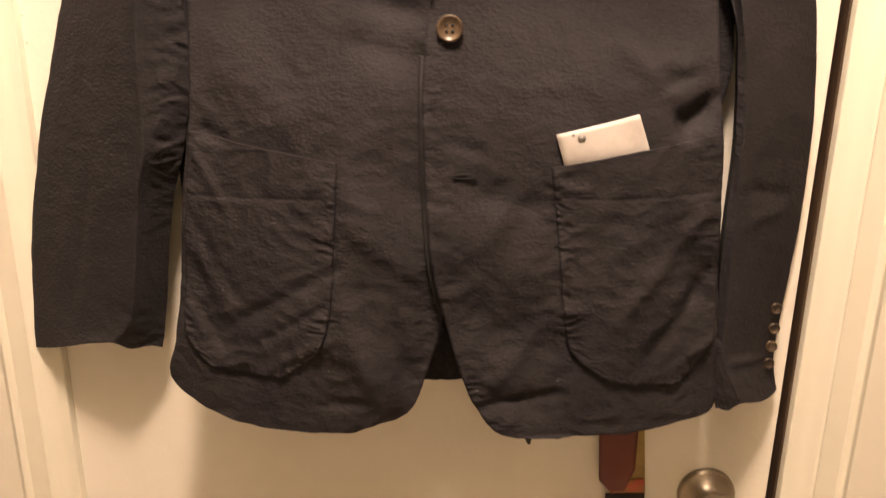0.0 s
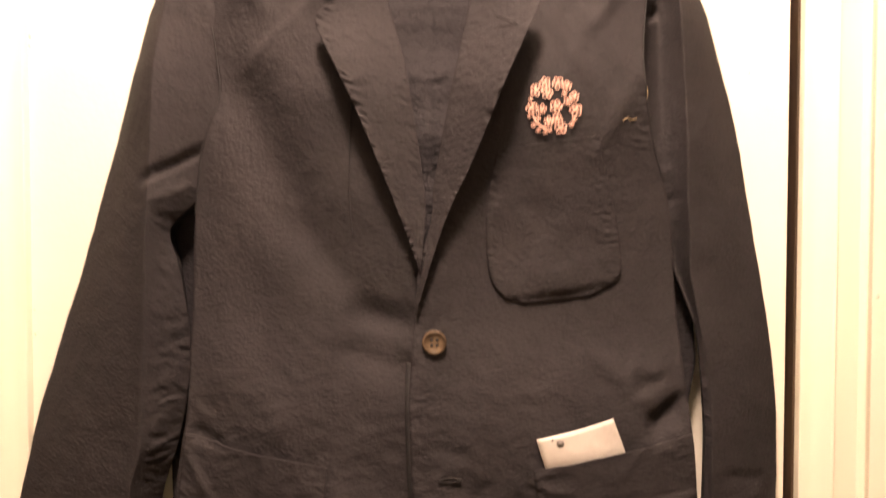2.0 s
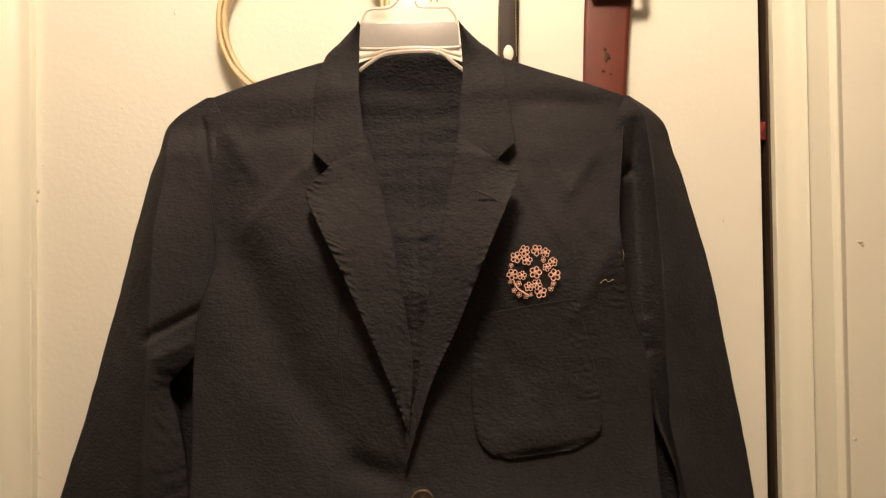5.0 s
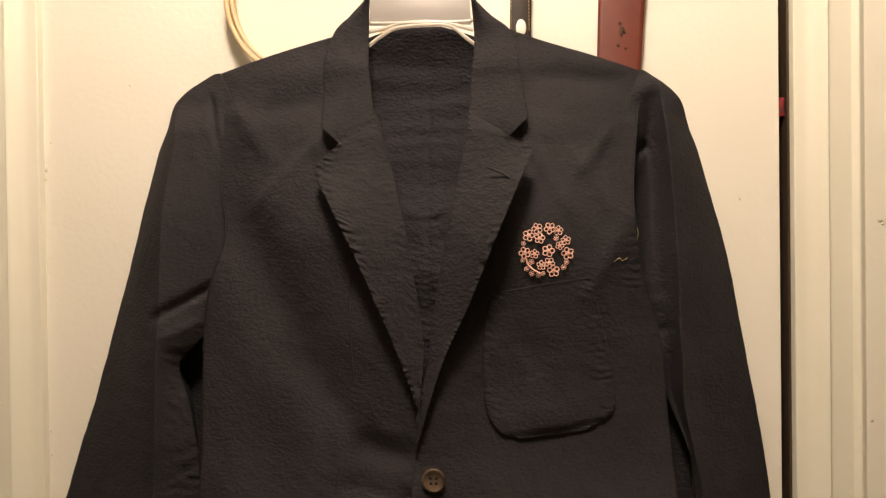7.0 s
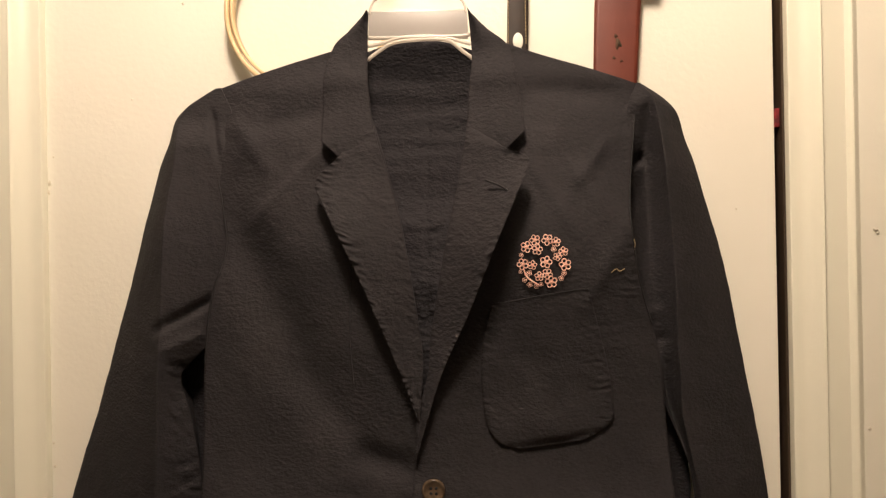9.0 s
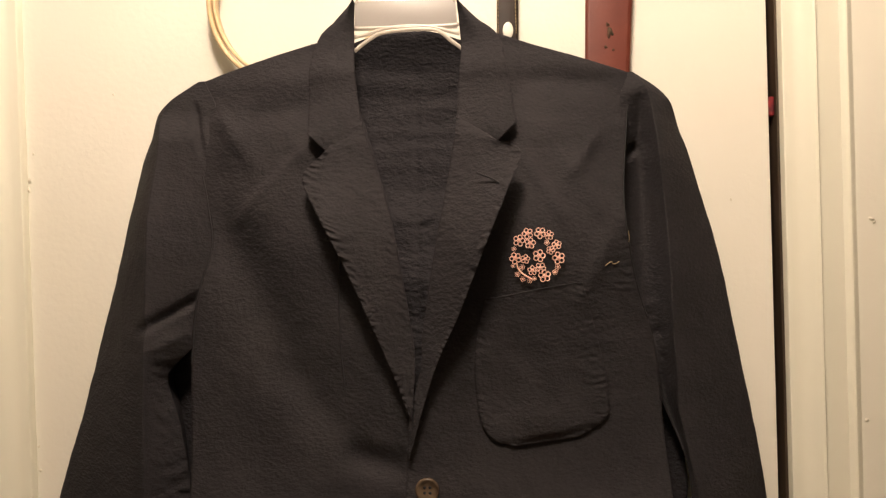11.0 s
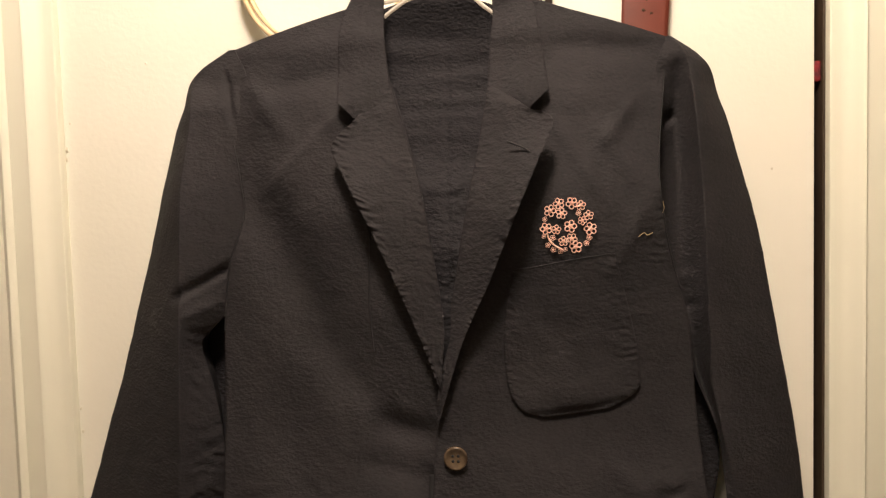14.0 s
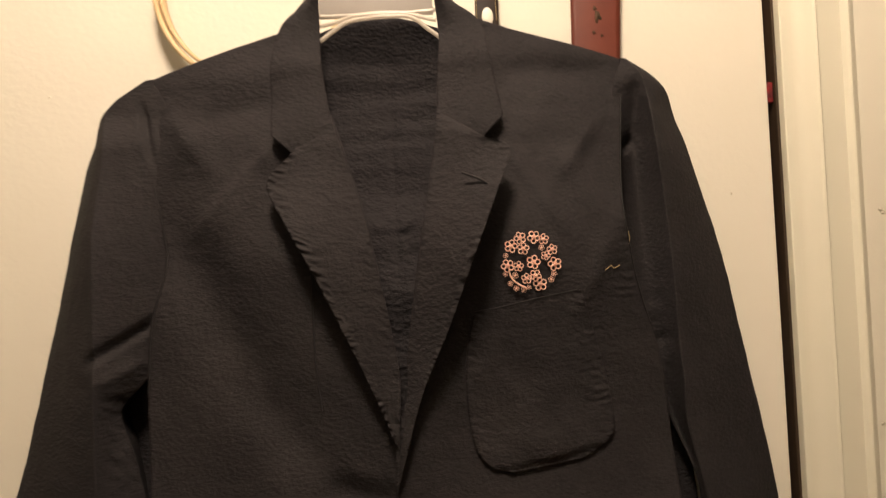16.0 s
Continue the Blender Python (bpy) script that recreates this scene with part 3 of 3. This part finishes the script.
RP_L = [(0.5036, 1.2867), (0.5093, 1.2485), (0.5147, 1.2064), (0.5210, 1.1563), (0.5316, 1.1236), (0.5693, 1.0988)]
RP_R = [(0.6418, 1.3154), (0.6453, 1.2680), (0.6478, 1.2245), (0.6501, 1.1809), (0.6511, 1.1391), (0.6245, 1.0979)]
sheet("lower_pocket", RP_L, RP_R, lambda u, v, x, z: 0.0030 + 0.005 * (1 - v) * math.sin(math.pi * u) - 0.0007 * math.exp(-((z - 1.2615 - 0.08 * max(x - 0.56, 0)) / 0.0017) ** 2) + ripple(u, v, x, z, 0.0026), 64, 170, jacket)

# lapels and collar
LL_O = [(0.3430, 1.7030), (0.3350, 1.6920), (0.3170, 1.6700), (0.3300, 1.6390), (0.3480, 1.6030), (0.3690, 1.5530), (0.3890, 1.5020), (0.4050, 1.4580)]
LL_I = [(0.3680, 1.7240), (0.3710, 1.7090), (0.3800, 1.6790), (0.3930, 1.6330), (0.4010, 1.5870), (0.4070, 1.5470), (0.4110, 1.5070), (0.4070, 1.4550)]
sheet("right_lapel", LL_O, LL_I, lambda u, v, x, z: 0.004 + 0.014 * (1 - u) * math.sin(math.pi * min(v * 1.05, 1)) + 0.004 + (ripple(u, v, x, z, 0.0050, 0.3, 0.27) + 0.0004 * gathers(x, z, 0.2)), 40, 420, jacket)
RL_I = [(0.4530, 1.7220), (0.4520, 1.7070), (0.4450, 1.6680), (0.4350, 1.6170), (0.4250, 1.5640), (0.4180, 1.5270), (0.4160, 1.4970), (0.4030, 1.4240)]
RL_O = [(0.4820, 1.7030), (0.4890, 1.6960), (0.5080, 1.6850), (0.4950, 1.6510), (0.4760, 1.6070), (0.4530, 1.5510), (0.4280, 1.4970), (0.4030, 1.4180)]
sheet("left_lapel", RL_I, RL_O, lambda u, v, x, z: 0.006 + 0.024 * u * math.sin(math.pi * min(0.08 + v * 0.92, 1)) + 0.004 + (ripple(1 - u, v, x, z, 0.0050, 0.3, 0.27) + 0.0004 * gathers(x, z, -0.2)), 40, 420, jacket)
CL_O = [(0.3617, 1.8337), (0.3455, 1.8168), (0.3287, 1.8000), (0.3205, 1.7689), (0.3200, 1.7100)]
CL_I = [(0.3620, 1.8330), (0.3610, 1.8110), (0.3610, 1.7860), (0.3630, 1.7550), (0.3680, 1.7140)]
sheet("collar", CL_O, CL_I, lambda u, v, x, z: 0.013 - 0.0055 * smooth(0.7, 1, v) + 0.007 * math.sin(math.pi * u) * (1 - 0.7 * v) + 0.004 * (1 - u) + ripple(u, v, x, z, 0.0012), 28, 110, jacket, label="notched collar leaf", warp=lambda u, v: -0.017 * min(u / 0.33, (1 - u) / 0.67) * smooth(0.72, 1, v))
CR_I = [(0.4560, 1.8310), (0.4580, 1.8090), (0.4590, 1.7840), (0.4560, 1.7530), (0.4530, 1.7120)]
CR_O = [(0.4557, 1.8317), (0.4735, 1.8131), (0.4934, 1.7956), (0.5000, 1.7636), (0.5070, 1.7150)]
sheet("collar", CR_I, CR_O, lambda u, v, x, z: 0.013 - 0.0055 * smooth(0.7, 1, v) + 0.007 * math.sin(math.pi * u) * (1 - 0.7 * v) + 0.004 * u + ripple(u, v, x, z, 0.0012), 28, 110, jacket, label="notched collar leaf", warp=lambda u, v: -0.017 * min(u / 0.65, (1 - u) / 0.35) * smooth(0.72, 1, v))


def button(name, x, y, z, r, parent):
    prof = [(r * 0.9, 0.002), (r, 0.0005), (r, -0.0015), (r * 0.92, -0.0028), (r * 0.8, -0.0026), (r * 0.7, -0.0014), (r * 0.1, -0.0012)]
    ob = part(name, lathe(bmesh.new(), prof, (x, y, z), 28), BUTTON, parent, "brown horn four-hole button")
    for dx, dz in ((-1, -1), (1, -1), (-1, 1), (1, 1)):
        part("thread_hole", lathe(bmesh.new(), [(r * 0.13, 0.0), (r * 0.13, -0.0016)], (x + dx * r * 0.22, y, z + dz * r * 0.22), 8), THREAD_AND_SHADE, ob)
    return ob


def seam(name, points, off, radius, material=THREAD_AND_SHADE, label="", surface=depth, count=60, wobble=0.0):
    """A thin cord along the cloth: stitching, and the dark line of the front edge."""
    path = []
    for k in range(count + 1):
        x, z = spline(points, k / count)
        path.append((x + wobble * math.sin(k * 2.4), -(surface(x, z) + off), z))
    return part(name, tube(bmesh.new(), path, radius, 5, samples=count), material, jacket, label)


seam("seam", [(0.3460, 1.6080), (0.3440, 1.5660), (0.3430, 1.5250), (0.3450, 1.4850)], 0.0002, 0.0007)
seam("pocket_edge_seam", [(0.4805, 1.5588), (0.5177, 1.5656), (0.5566, 1.5708)], 0.0026, 0.0006)
seam("buttonhole", [(0.4232, 1.2788), (0.4331, 1.2808), (0.4431, 1.2788), (0.4331, 1.2768), (0.4232, 1.2778)], 0.0047, 0.0007, label="stitched navy buttonhole")
seam("buttonhole", [(0.4697, 1.6679), (0.4757, 1.6653), (0.4836, 1.6617), (0.4905, 1.6567)], 0.0290, 0.0009, label="stitched navy lapel buttonhole")
seam("loose_thread", [(0.5810, 1.5850), (0.5860, 1.5880), (0.5890, 1.5860), (0.5940, 1.5880)], 0.0006, 0.00032, STITCH, "short pale loose thread")
seam("loose_thread", [(0.6030, 1.6150), (0.6040, 1.6090), (0.6030, 1.6050)], 0.0006, 0.00028, STITCH, "short pale loose thread")
seam("armhole_seam", [(0.2060, 1.7700), (0.2050, 1.7140), (0.2160, 1.6520), (0.2200, 1.6090), (0.2060, 1.5600), (0.1990, 1.5030)], 0.0003, 0.0007)
seam("armhole_seam", [(0.6160, 1.7620), (0.6080, 1.7020), (0.6010, 1.6370), (0.6050, 1.5950), (0.6120, 1.5630), (0.6200, 1.5370)], 0.0003, 0.0007)
seam("front_edge_seam", [(0.3960, 1.3730), (0.3962, 1.3292), (0.3995, 1.2602), (0.4060, 1.1969), (0.4170, 1.1553)], -0.0070, 0.0034)
seam("centre_seam", [(0.4120, 1.7980), (0.4130, 1.7080), (0.4130, 1.6070), (0.4130, 1.5170)], -0.0012, 0.0005, surface=inner, wobble=0.0003)

BTN = (0.4190, 1.3940)
button("button", BTN[0], -(depth(*BTN) + 0.008), BTN[1], 0.0107, jacket)
CUFF = [(0.7382, 1.1445), (0.7388, 1.1242), (0.7387, 1.1053), (0.7384, 1.0874)]
for cx, cz in CUFF:
    button("cuff_button", cx - 0.0060, -0.0215, cz, 0.0056, jacket)

# ---- the emblem ----
EM = (0.5200, 1.5960)
PX = 0.000505


def flower(parent, x, z, r, turn):
    bm = bmesh.new()
    for k in range(5):
        w = turn + k * 2 * math.pi / 5
        cx, cz = x + 0.58 * r * math.cos(w), z + 0.58 * r * math.sin(w)
        ring = [(cx + 0.34 * r * math.cos(a), -(depth(x, z) + 0.0030), cz + 0.34 * r * math.sin(a)) for a in (2 * math.pi * i / 8 for i in range(8))]
        tube(bm, ring + ring[:1], 0.095 * r, 5, 0.7, samples=12)
    lathe(bm, [(0.2 * r, 0.0), (0.2 * r, -0.0012), (0.08 * r, -0.0016)], (x, -(depth(x, z) + 0.003), z), 8)
    return part("embroidered_flower", bm, PINK, parent)


emblem = part("embroidered_emblem", tube(bmesh.new(), [(EM[0] + PX * dx, -(depth(*EM) + 0.0035), EM[1] + PX * dz) for dx, dz in ((-35, -13), (-32, -23), (-24, -32), (-9, -41))], 0.0008, 5), PINK, jacket, "round emblem of pink embroidered cherry blossoms")
FLOWERS = [(-30, 26, 10.0), (-15, 38, 9.3), (-11, 21, 9.3), (7, 38, 10.0), (22, 34, 8.3), (18, 21, 4.7), (35, 17, 8.3), (24, 8, 7.3), (38, -6, 10.7), (4, -1, 10.7), (-37, -4, 10.0), (-20, -6, 8.0), (-26, -20, 5.0), (-8, -26, 8.3), (6, -22, 9.3), (13, -36, 10.7), (-39, 12, 4.0), (-41, -17, 3.7), (-34, -32, 4.3), (-25, -40, 4.7), (-13, -43, 4.7), (-5, -40, 3.7), (31, -30, 4.7), (36, -21, 4.7)]
for i, (dx, dz, r) in enumerate(FLOWERS):
    flower(emblem, EM[0] + PX * dx, EM[1] + PX * dz, 1.08 * PX * r, i * 0.7)

# ---- the card in the pocket ----
CARD = [(0.5057, 1.3134), (0.5715, 1.3302), (0.5851, 1.2936), (0.5155, 1.2827)]
card = thing("card", "creased white paper card with faint grey print, tucked in the pocket", "card")


def card_at(u, v):
    a, b = [tuple(p + (q - p) * u for p, q in zip(CARD[i], CARD[j])) for i, j in ((0, 1), (3, 2))]
    x, z = (p + (q - p) * v for p, q in zip(a, b))
    return (x, -(depth(*CARD[0]) + (depth(*CARD[1]) - depth(*CARD[0])) * u + 0.0035 + 0.004 * math.sin(math.pi * u) - 0.0025 * smooth(0.6, 1, v)), z)


part("card_sheet", grid_mesh(card_at, 16, 8, 0.0006), PAPER, card)
for u, v, r in ((0.27, 0.22, 0.0033), (0.19, 0.10, 0.0011)):
    x, y, z = card_at(u, v)
    part("print_mark", lathe(bmesh.new(), [(r, 0.0), (r, -0.00015)], (x, y - 0.0001, z), 16), INK, card)

# ---- hanger ----
hanger = thing("hanger", "clear plastic clothes hanger with milky ribs inside the collar", "hanger")
HB = [(0.3600, 1.8380), (0.4550, 1.8360), (0.4560, 1.8090), (0.3600, 1.8110)]
HT = [(0.3680, 1.8520), (0.3910, 1.8550), (0.4010, 1.8690), (0.4090, 1.9020), (0.4280, 1.9010), (0.4380, 1.8680), (0.4510, 1.8460), (0.4540, 1.8360)]


def plate(points, y0, y1):
    bm = bmesh.new()
    a = [bm.verts.new((x, y0, z)) for x, z in points]
    b = [bm.verts.new((x, y1, z)) for x, z in points]
    bm.faces.new(a)
    bm.faces.new(b[::-1])
    for i in range(len(a)):
        j = (i + 1) % len(a)
        bm.faces.new((a[j], a[i], b[i], b[j]))
    bmesh.ops.recalc_face_normals(bm, faces=bm.faces)
    edges = [e for e in bm.edges if abs(e.verts[0].co.y - e.verts[1].co.y) < 1e-6]
    bmesh.ops.bevel(bm, geom=edges, offset=0.0008, segments=2, affect="EDGES", profile=0.5)
    return bm


part("neck_plate", plate([HB[3], HB[2], HB[1], HB[0]], -0.0545, -0.0515), GREYCLEAR, hanger, "grey frosted plastic neck band").visible_shadow = False
part("hook_base", plate([HB[0], HB[1]] + HT[::-1][1:], -0.055, -0.052), CLEAR, hanger, "clear plastic hook base").visible_shadow = False
for k, pts in enumerate(([(0.3620, 1.8350), (0.3640, 1.8440), (0.3710, 1.8500), (0.3910, 1.8520), (0.4030, 1.8670)], [(0.4540, 1.8330), (0.4520, 1.8420), (0.4460, 1.8490), (0.4410, 1.8500), (0.4190, 1.8510), (0.4140, 1.8570)], [(0.3590, 1.8140), (0.3640, 1.8120), (0.4070, 1.8110), (0.4510, 1.8110), (0.4570, 1.8130)],
            [(0.3590, 1.8040), (0.3750, 1.8070), (0.3910, 1.8110), (0.4160, 1.8120), (0.4370, 1.8090), (0.4510, 1.8050), (0.4580, 1.8030)], [(0.3590, 1.7910), (0.3700, 1.7990), (0.3860, 1.8070), (0.4160, 1.8090), (0.4370, 1.8070), (0.4510, 1.7960), (0.4600, 1.7890)])):
    part("rib", tube(bmesh.new(), [(x, -0.056, z) for x, z in pts], 0.0011 if k < 2 else 0.0019, 8, samples=30), RIB, hanger, "milky plastic rib").visible_shadow = False
ARMS = [(0.3060, 1.7730), (0.3340, 1.7840), (0.3540, 1.7910)], [(0.4610, 1.7890), (0.4780, 1.7820), (0.5050, 1.7700)]
for pts in ARMS:
    part("arm", tube(bmesh.new(), [(x, -0.046, z) for x, z in pts], 0.004, 8, samples=16), RIB, hanger)
HK = (0.4170, 1.9120)
part("hook", tube(bmesh.new(), [(HK[0], -0.053, HK[1] - 0.01), (HK[0], -0.053, HK[1] + 0.02), (HK[0] + 0.004, -0.045, HK[1] + 0.045), (HK[0], -0.028, HK[1] + 0.058), (HK[0], -0.012, HK[1] + 0.050), (HK[0], -0.005, HK[1] + 0.035)], 0.0018, 8), NICKEL, hanger, "steel wire hook")
mark = bpy.data.curves.new("size_mark", "FONT")
mark.body, mark.size, mark.extrude = "M", 0.011, 0.0002
SM = (0.4280, 1.8560)
size_mark = new("size_mark", mark)
size_mark.matrix_world = pose(SM[0], -0.0555, SM[1], 90, 0, 0)
mark.materials.append(INK)
size_mark.parent = hanger
NAIL = (0.3940, 1.8840)
nail = thing("wall_hook", "small dark steel hook screwed into the door", "hook")
part("hook_shank", tube(bmesh.new(), [(NAIL[0], 0.0, NAIL[1]), (NAIL[0], -0.008, NAIL[1]), (NAIL[0] + 0.001, -0.012, NAIL[1] + 0.006), (NAIL[0] + 0.001, -0.012, NAIL[1] + 0.02)], 0.0016, 8), NICKEL, nail)
peg = thing("coat_hook", "steel hook on the door holding the hanger", "hook")
part("peg", tube(bmesh.new(), [(HK[0], 0.001, HK[1] + 0.052), (HK[0], -0.02, HK[1] + 0.052), (HK[0], -0.034, HK[1] + 0.054), (HK[0], -0.038, HK[1] + 0.066)], 0.003, 10), NICKEL, peg)

# ---- hoop, belts ----
hoop = thing("embroidery_hoop", "round pale bamboo embroidery hoop hung on the door", "hoop")
HO = (0.2960, 1.8565)
for name, r, w in (("outer_ring", 0.0880, 0.0046), ("inner_ring", 0.0824, 0.0036)):
    bm = bmesh.new()
    n = 72
    rows = [[bm.verts.new((HO[0] + rr * math.cos(a), y, HO[1] + rr * math.sin(a))) for rr, y in ((r - w / 2, -0.014), (r - w / 2, -0.022), (r - w / 2 + 0.001, -0.023), (r + w / 2 - 0.001, -0.023), (r + w / 2, -0.022), (r + w / 2, -0.014))] for a in (2 * math.pi * i / n for i in range(n))]
    for i in range(n):
        for k in range(6):
            bm.faces.new((rows[i][k], rows[i][(k + 1) % 6], rows[(i + 1) % n][(k + 1) % 6], rows[(i + 1) % n][k]))
    bmesh.ops.recalc_face_normals(bm, faces=bm.faces)
    part(name, bm, WOOD, hoop)

part("hanging_nail", tube(bmesh.new(), [(HO[0], 0.0, HO[1] + 0.0795), (HO[0], -0.012, HO[1] + 0.0795), (HO[0], -0.026, HO[1] + 0.0800)], 0.0012, 8, samples=8), NICKEL, hoop)

belt = thing("leather_belt", "worn red-brown leather belt hanging from its brass buckle", "belt")
B_L = [(0.5850, 1.8990), (0.5820, 1.8460), (0.5800, 1.7860)] + [(0.5770, 0.9890), (0.5800, 0.9420), (0.5910, 0.9300)]
B_R = [(0.6330, 1.8970), (0.6270, 1.8450), (0.6220, 1.7710)] + [(0.6160, 0.9910), (0.6160, 0.9570), (0.6070, 0.9310)]


def strap_mesh(left, right, front, thick, bulge=0.0):
    span = [abs(p[1] - left[0][1]) / abs(left[-1][1] - left[0][1]) for p in left]

    def along(pts, v):
        for i in range(len(pts) - 1):
            if v <= span[i + 1] or i == len(pts) - 2:
                t = (v - span[i]) / max(span[i + 1] - span[i], 1e-6)
                return tuple(p + (q - p) * t for p, q in zip(pts[i], pts[i + 1]))

    def at(u, v):
        a, c = along(left, v), along(right, v)
        return (a[0] + (c[0] - a[0]) * u, -(front + bulge * math.sin(math.pi * u) + 0.002 * math.sin(v * 7)), a[1] + (c[1] - a[1]) * u)
    return grid_mesh(at, 10, 80, thick)


part("strap", strap_mesh(B_L, B_R, 0.012, 0.004, 0.001), LEATHER, belt)
BU = [(0.5880, 1.9210), (0.6430, 1.9200), (0.6430, 1.8700), (0.5880, 1.8740)]
bm = bmesh.new()
left_x, right_x, top_z, low_z = BU[0][0], BU[1][0], BU[0][1], BU[2][1]
box(bm, (left_x, -0.026, low_z), (right_x, -0.0165, low_z + 0.0085), 0.003)
box(bm, (left_x, -0.0255, low_z + 0.002), (left_x + 0.008, -0.017, top_z), 0.003)
box(bm, (right_x - 0.008, -0.0255, low_z + 0.002), (right_x, -0.017, top_z), 0.003)
box(bm, (left_x, -0.026, top_z - 0.008), (right_x, -0.0165, top_z), 0.003)
part("buckle", bm, BRASS, belt, "aged brass belt buckle", smooth=False)
part("prong", tube(bmesh.new(), [((left_x + right_x) / 2, -0.022, top_z - 0.004), ((left_x + right_x) / 2, -0.027, (top_z + low_z) / 2), ((left_x + right_x) / 2, -0.0275, low_z + 0.003)], 0.0022, 8, samples=12), BRASS, belt)


def blob(x, z, r, y, tall=1.0, seed=0.0, deep=0.0006):
    """A small irregular flat patch."""
    bm = bmesh.new()
    ring = []
    for i in range(18):
        w = 2 * math.pi * i / 18
        k = r * (0.75 + 0.6 * noise.noise((math.cos(w) * 1.7 + seed, math.sin(w) * 1.7, seed)))
        ring.append((x + k * math.cos(w), z + tall * k * math.sin(w)))
    a = [bm.verts.new((p, y, q)) for p, q in ring]
    c = [bm.verts.new((p * 0.96 + x * 0.04, y - deep, q * 0.96 + z * 0.04)) for p, q in ring]
    bm.faces.new(c)
    for i in range(18):
        bm.faces.new((a[i], a[(i + 1) % 18], c[(i + 1) % 18], c[i]))
    bmesh.ops.recalc_face_normals(bm, faces=bm.faces)
    return bm


for (x, z), r, tall in zip([(0.6040, 1.8100), (0.6020, 1.8180), (0.6000, 1.7960), (0.6070, 1.7930)], (0.0036, 0.0022, 0.0024, 0.0018), (1.6, 1.0, 0.7, 0.8)):
    v = (B_L[0][1] - z) / (B_L[0][1] - B_L[-1][1])
    part("worn_patch", blob(x, z, r, -(0.0131 + 0.002 * math.sin(v * 7)), tall, x * 90, 0.0002), WORN, belt, "dark greenish worn spot")
CHIP = shader("bare_paint_chip", (0.60, 0.55, 0.44), 0.8, second=(0.72, 0.67, 0.56), scale=300)
DOOR_CHIPS = [(0.0030, 1.6870), (0.0020, 1.6770), (0.1530, 1.8740), (0.7210, 1.6440), (0.0080, 1.7150), (0.0030, 1.4080), (0.0040, 1.3830), (0.0960, 1.7740)]
for k, (x, z) in enumerate(DOOR_CHIPS):
    part("paint_chip", blob(x, z, (0.0026, 0.0022, 0.0014, 0.0012, 0.0012, 0.0016, 0.0018, 0.001)[k], 0.0, 1.3, k * 2.3, 0.0005), CHIP, door)
wall_right = bpy.data.objects["wall_north_right"]
for k, (x, z) in enumerate([(0.8450, 1.6200), (0.8470, 1.6170), (0.8360, 1.4280)]):
    part("paint_chip", blob(x, z, (0.0030, 0.0022, 0.0022)[k], FACE, 0.8, 9 + k * 1.9, 0.0008), CHIP, wall_right)

strap = thing("dark_strap", "narrow black-brown leather strap with tan stitching and rivet", "strap")
D_L = [(0.4970, 1.9020), (0.4950, 1.8490), (0.4940, 1.8140)] + [(0.4960, 0.9930), (0.4990, 0.9880), (0.5020, 0.9810)]
D_R = [(0.5170, 1.9010), (0.5160, 1.8490), (0.5150, 1.8140)] + [(0.5080, 0.9940), (0.5080, 0.9880), (0.5050, 0.9800)]
part("strap_band", strap_mesh(D_L, D_R, 0.010, 0.003, 0.001), BLACKLEATHER, strap)
ST = [(0.4970, 1.8950), (0.4960, 1.8540), (0.4950, 1.8130)], [(0.5140, 1.8950), (0.5130, 1.8540), (0.5130, 1.8130)]
for line in ST:
    for k in range(26):
        (x0, z0), (x1, z1) = spline(line, k / 26), spline(line, (k + 0.6) / 26)
        part("stitch", tube(bmesh.new(), [(x0, -0.0122 - 0.002 * math.sin(k / 26 * 1.2), z0), (x1, -0.0122 - 0.002 * math.sin(k / 26 * 1.2), z1)], 0.0005, 5, samples=2), STITCH, strap)
RV = (0.5050, 1.8770)
rivet = part("rivet", lathe(bmesh.new(), [(0.0035, 0.0), (0.0035, -0.002), (0.0028, -0.003), (0.0005, -0.0032)], (RV[0], -0.0115, RV[1]), 18), BRASS, strap, "copper rivet")
part("slot", box(bmesh.new(), (RV[0] - 0.0024, -0.0152, RV[1] - 0.0004), (RV[0] + 0.0024, -0.0146, RV[1] + 0.0004)), DARK, rivet)
EY = (0.5050, 1.8170)
part("slot_opening", plate([(EY[0] + 0.0052 * math.cos(w), EY[1] + 0.0085 * math.sin(w)) for w in (2 * math.pi * i / 20 for i in range(20))], -0.0140, -0.0115), PAINT, strap, "pale oval slot")

ribbon = thing("ribbon", "olive ribbon with a red and orange printed end", "ribbon")
R_A = [(0.6040, 1.0390), (0.6200, 1.0400), (0.6310, 0.9200), (0.6130, 0.9190)]
part("ribbon_band", plate([R_A[3], R_A[2], R_A[1], R_A[0]], -0.0075, -0.006), OLIVE, ribbon)
R_B = [(0.5920, 0.9410), (0.6280, 0.9440), (0.6290, 0.9270), (0.5930, 0.9250)]
part("printed_end", plate([R_B[3], R_B[2], R_B[1], R_B[0]], -0.0098, -0.0080), ORANGE, ribbon)
R_C = [(0.5880, 0.9240), (0.6290, 0.9270), (0.6340, 0.8650), (0.5930, 0.8630)]
part("dark_end", plate([R_C[3], R_C[2], R_C[1], R_C[0]], -0.0098, -0.0080), BLACKLEATHER, ribbon)

# each thing's empty goes to the foot of its parts
for ob in [o for o in scene.objects if o.type == "EMPTY" and o.parent is None]:
    corners = [c.matrix_basis @ Vector(p) for c in ob.children_recursive for p in c.bound_box]
    foot = Vector([(min(p[k] for p in corners) + max(p[k] for p in corners)) / 2 for k in (0, 1)] + [min(p[2] for p in corners)])
    ob.location = foot
    for c in ob.children:
        c.matrix_parent_inverse = Matrix.Translation(-foot)
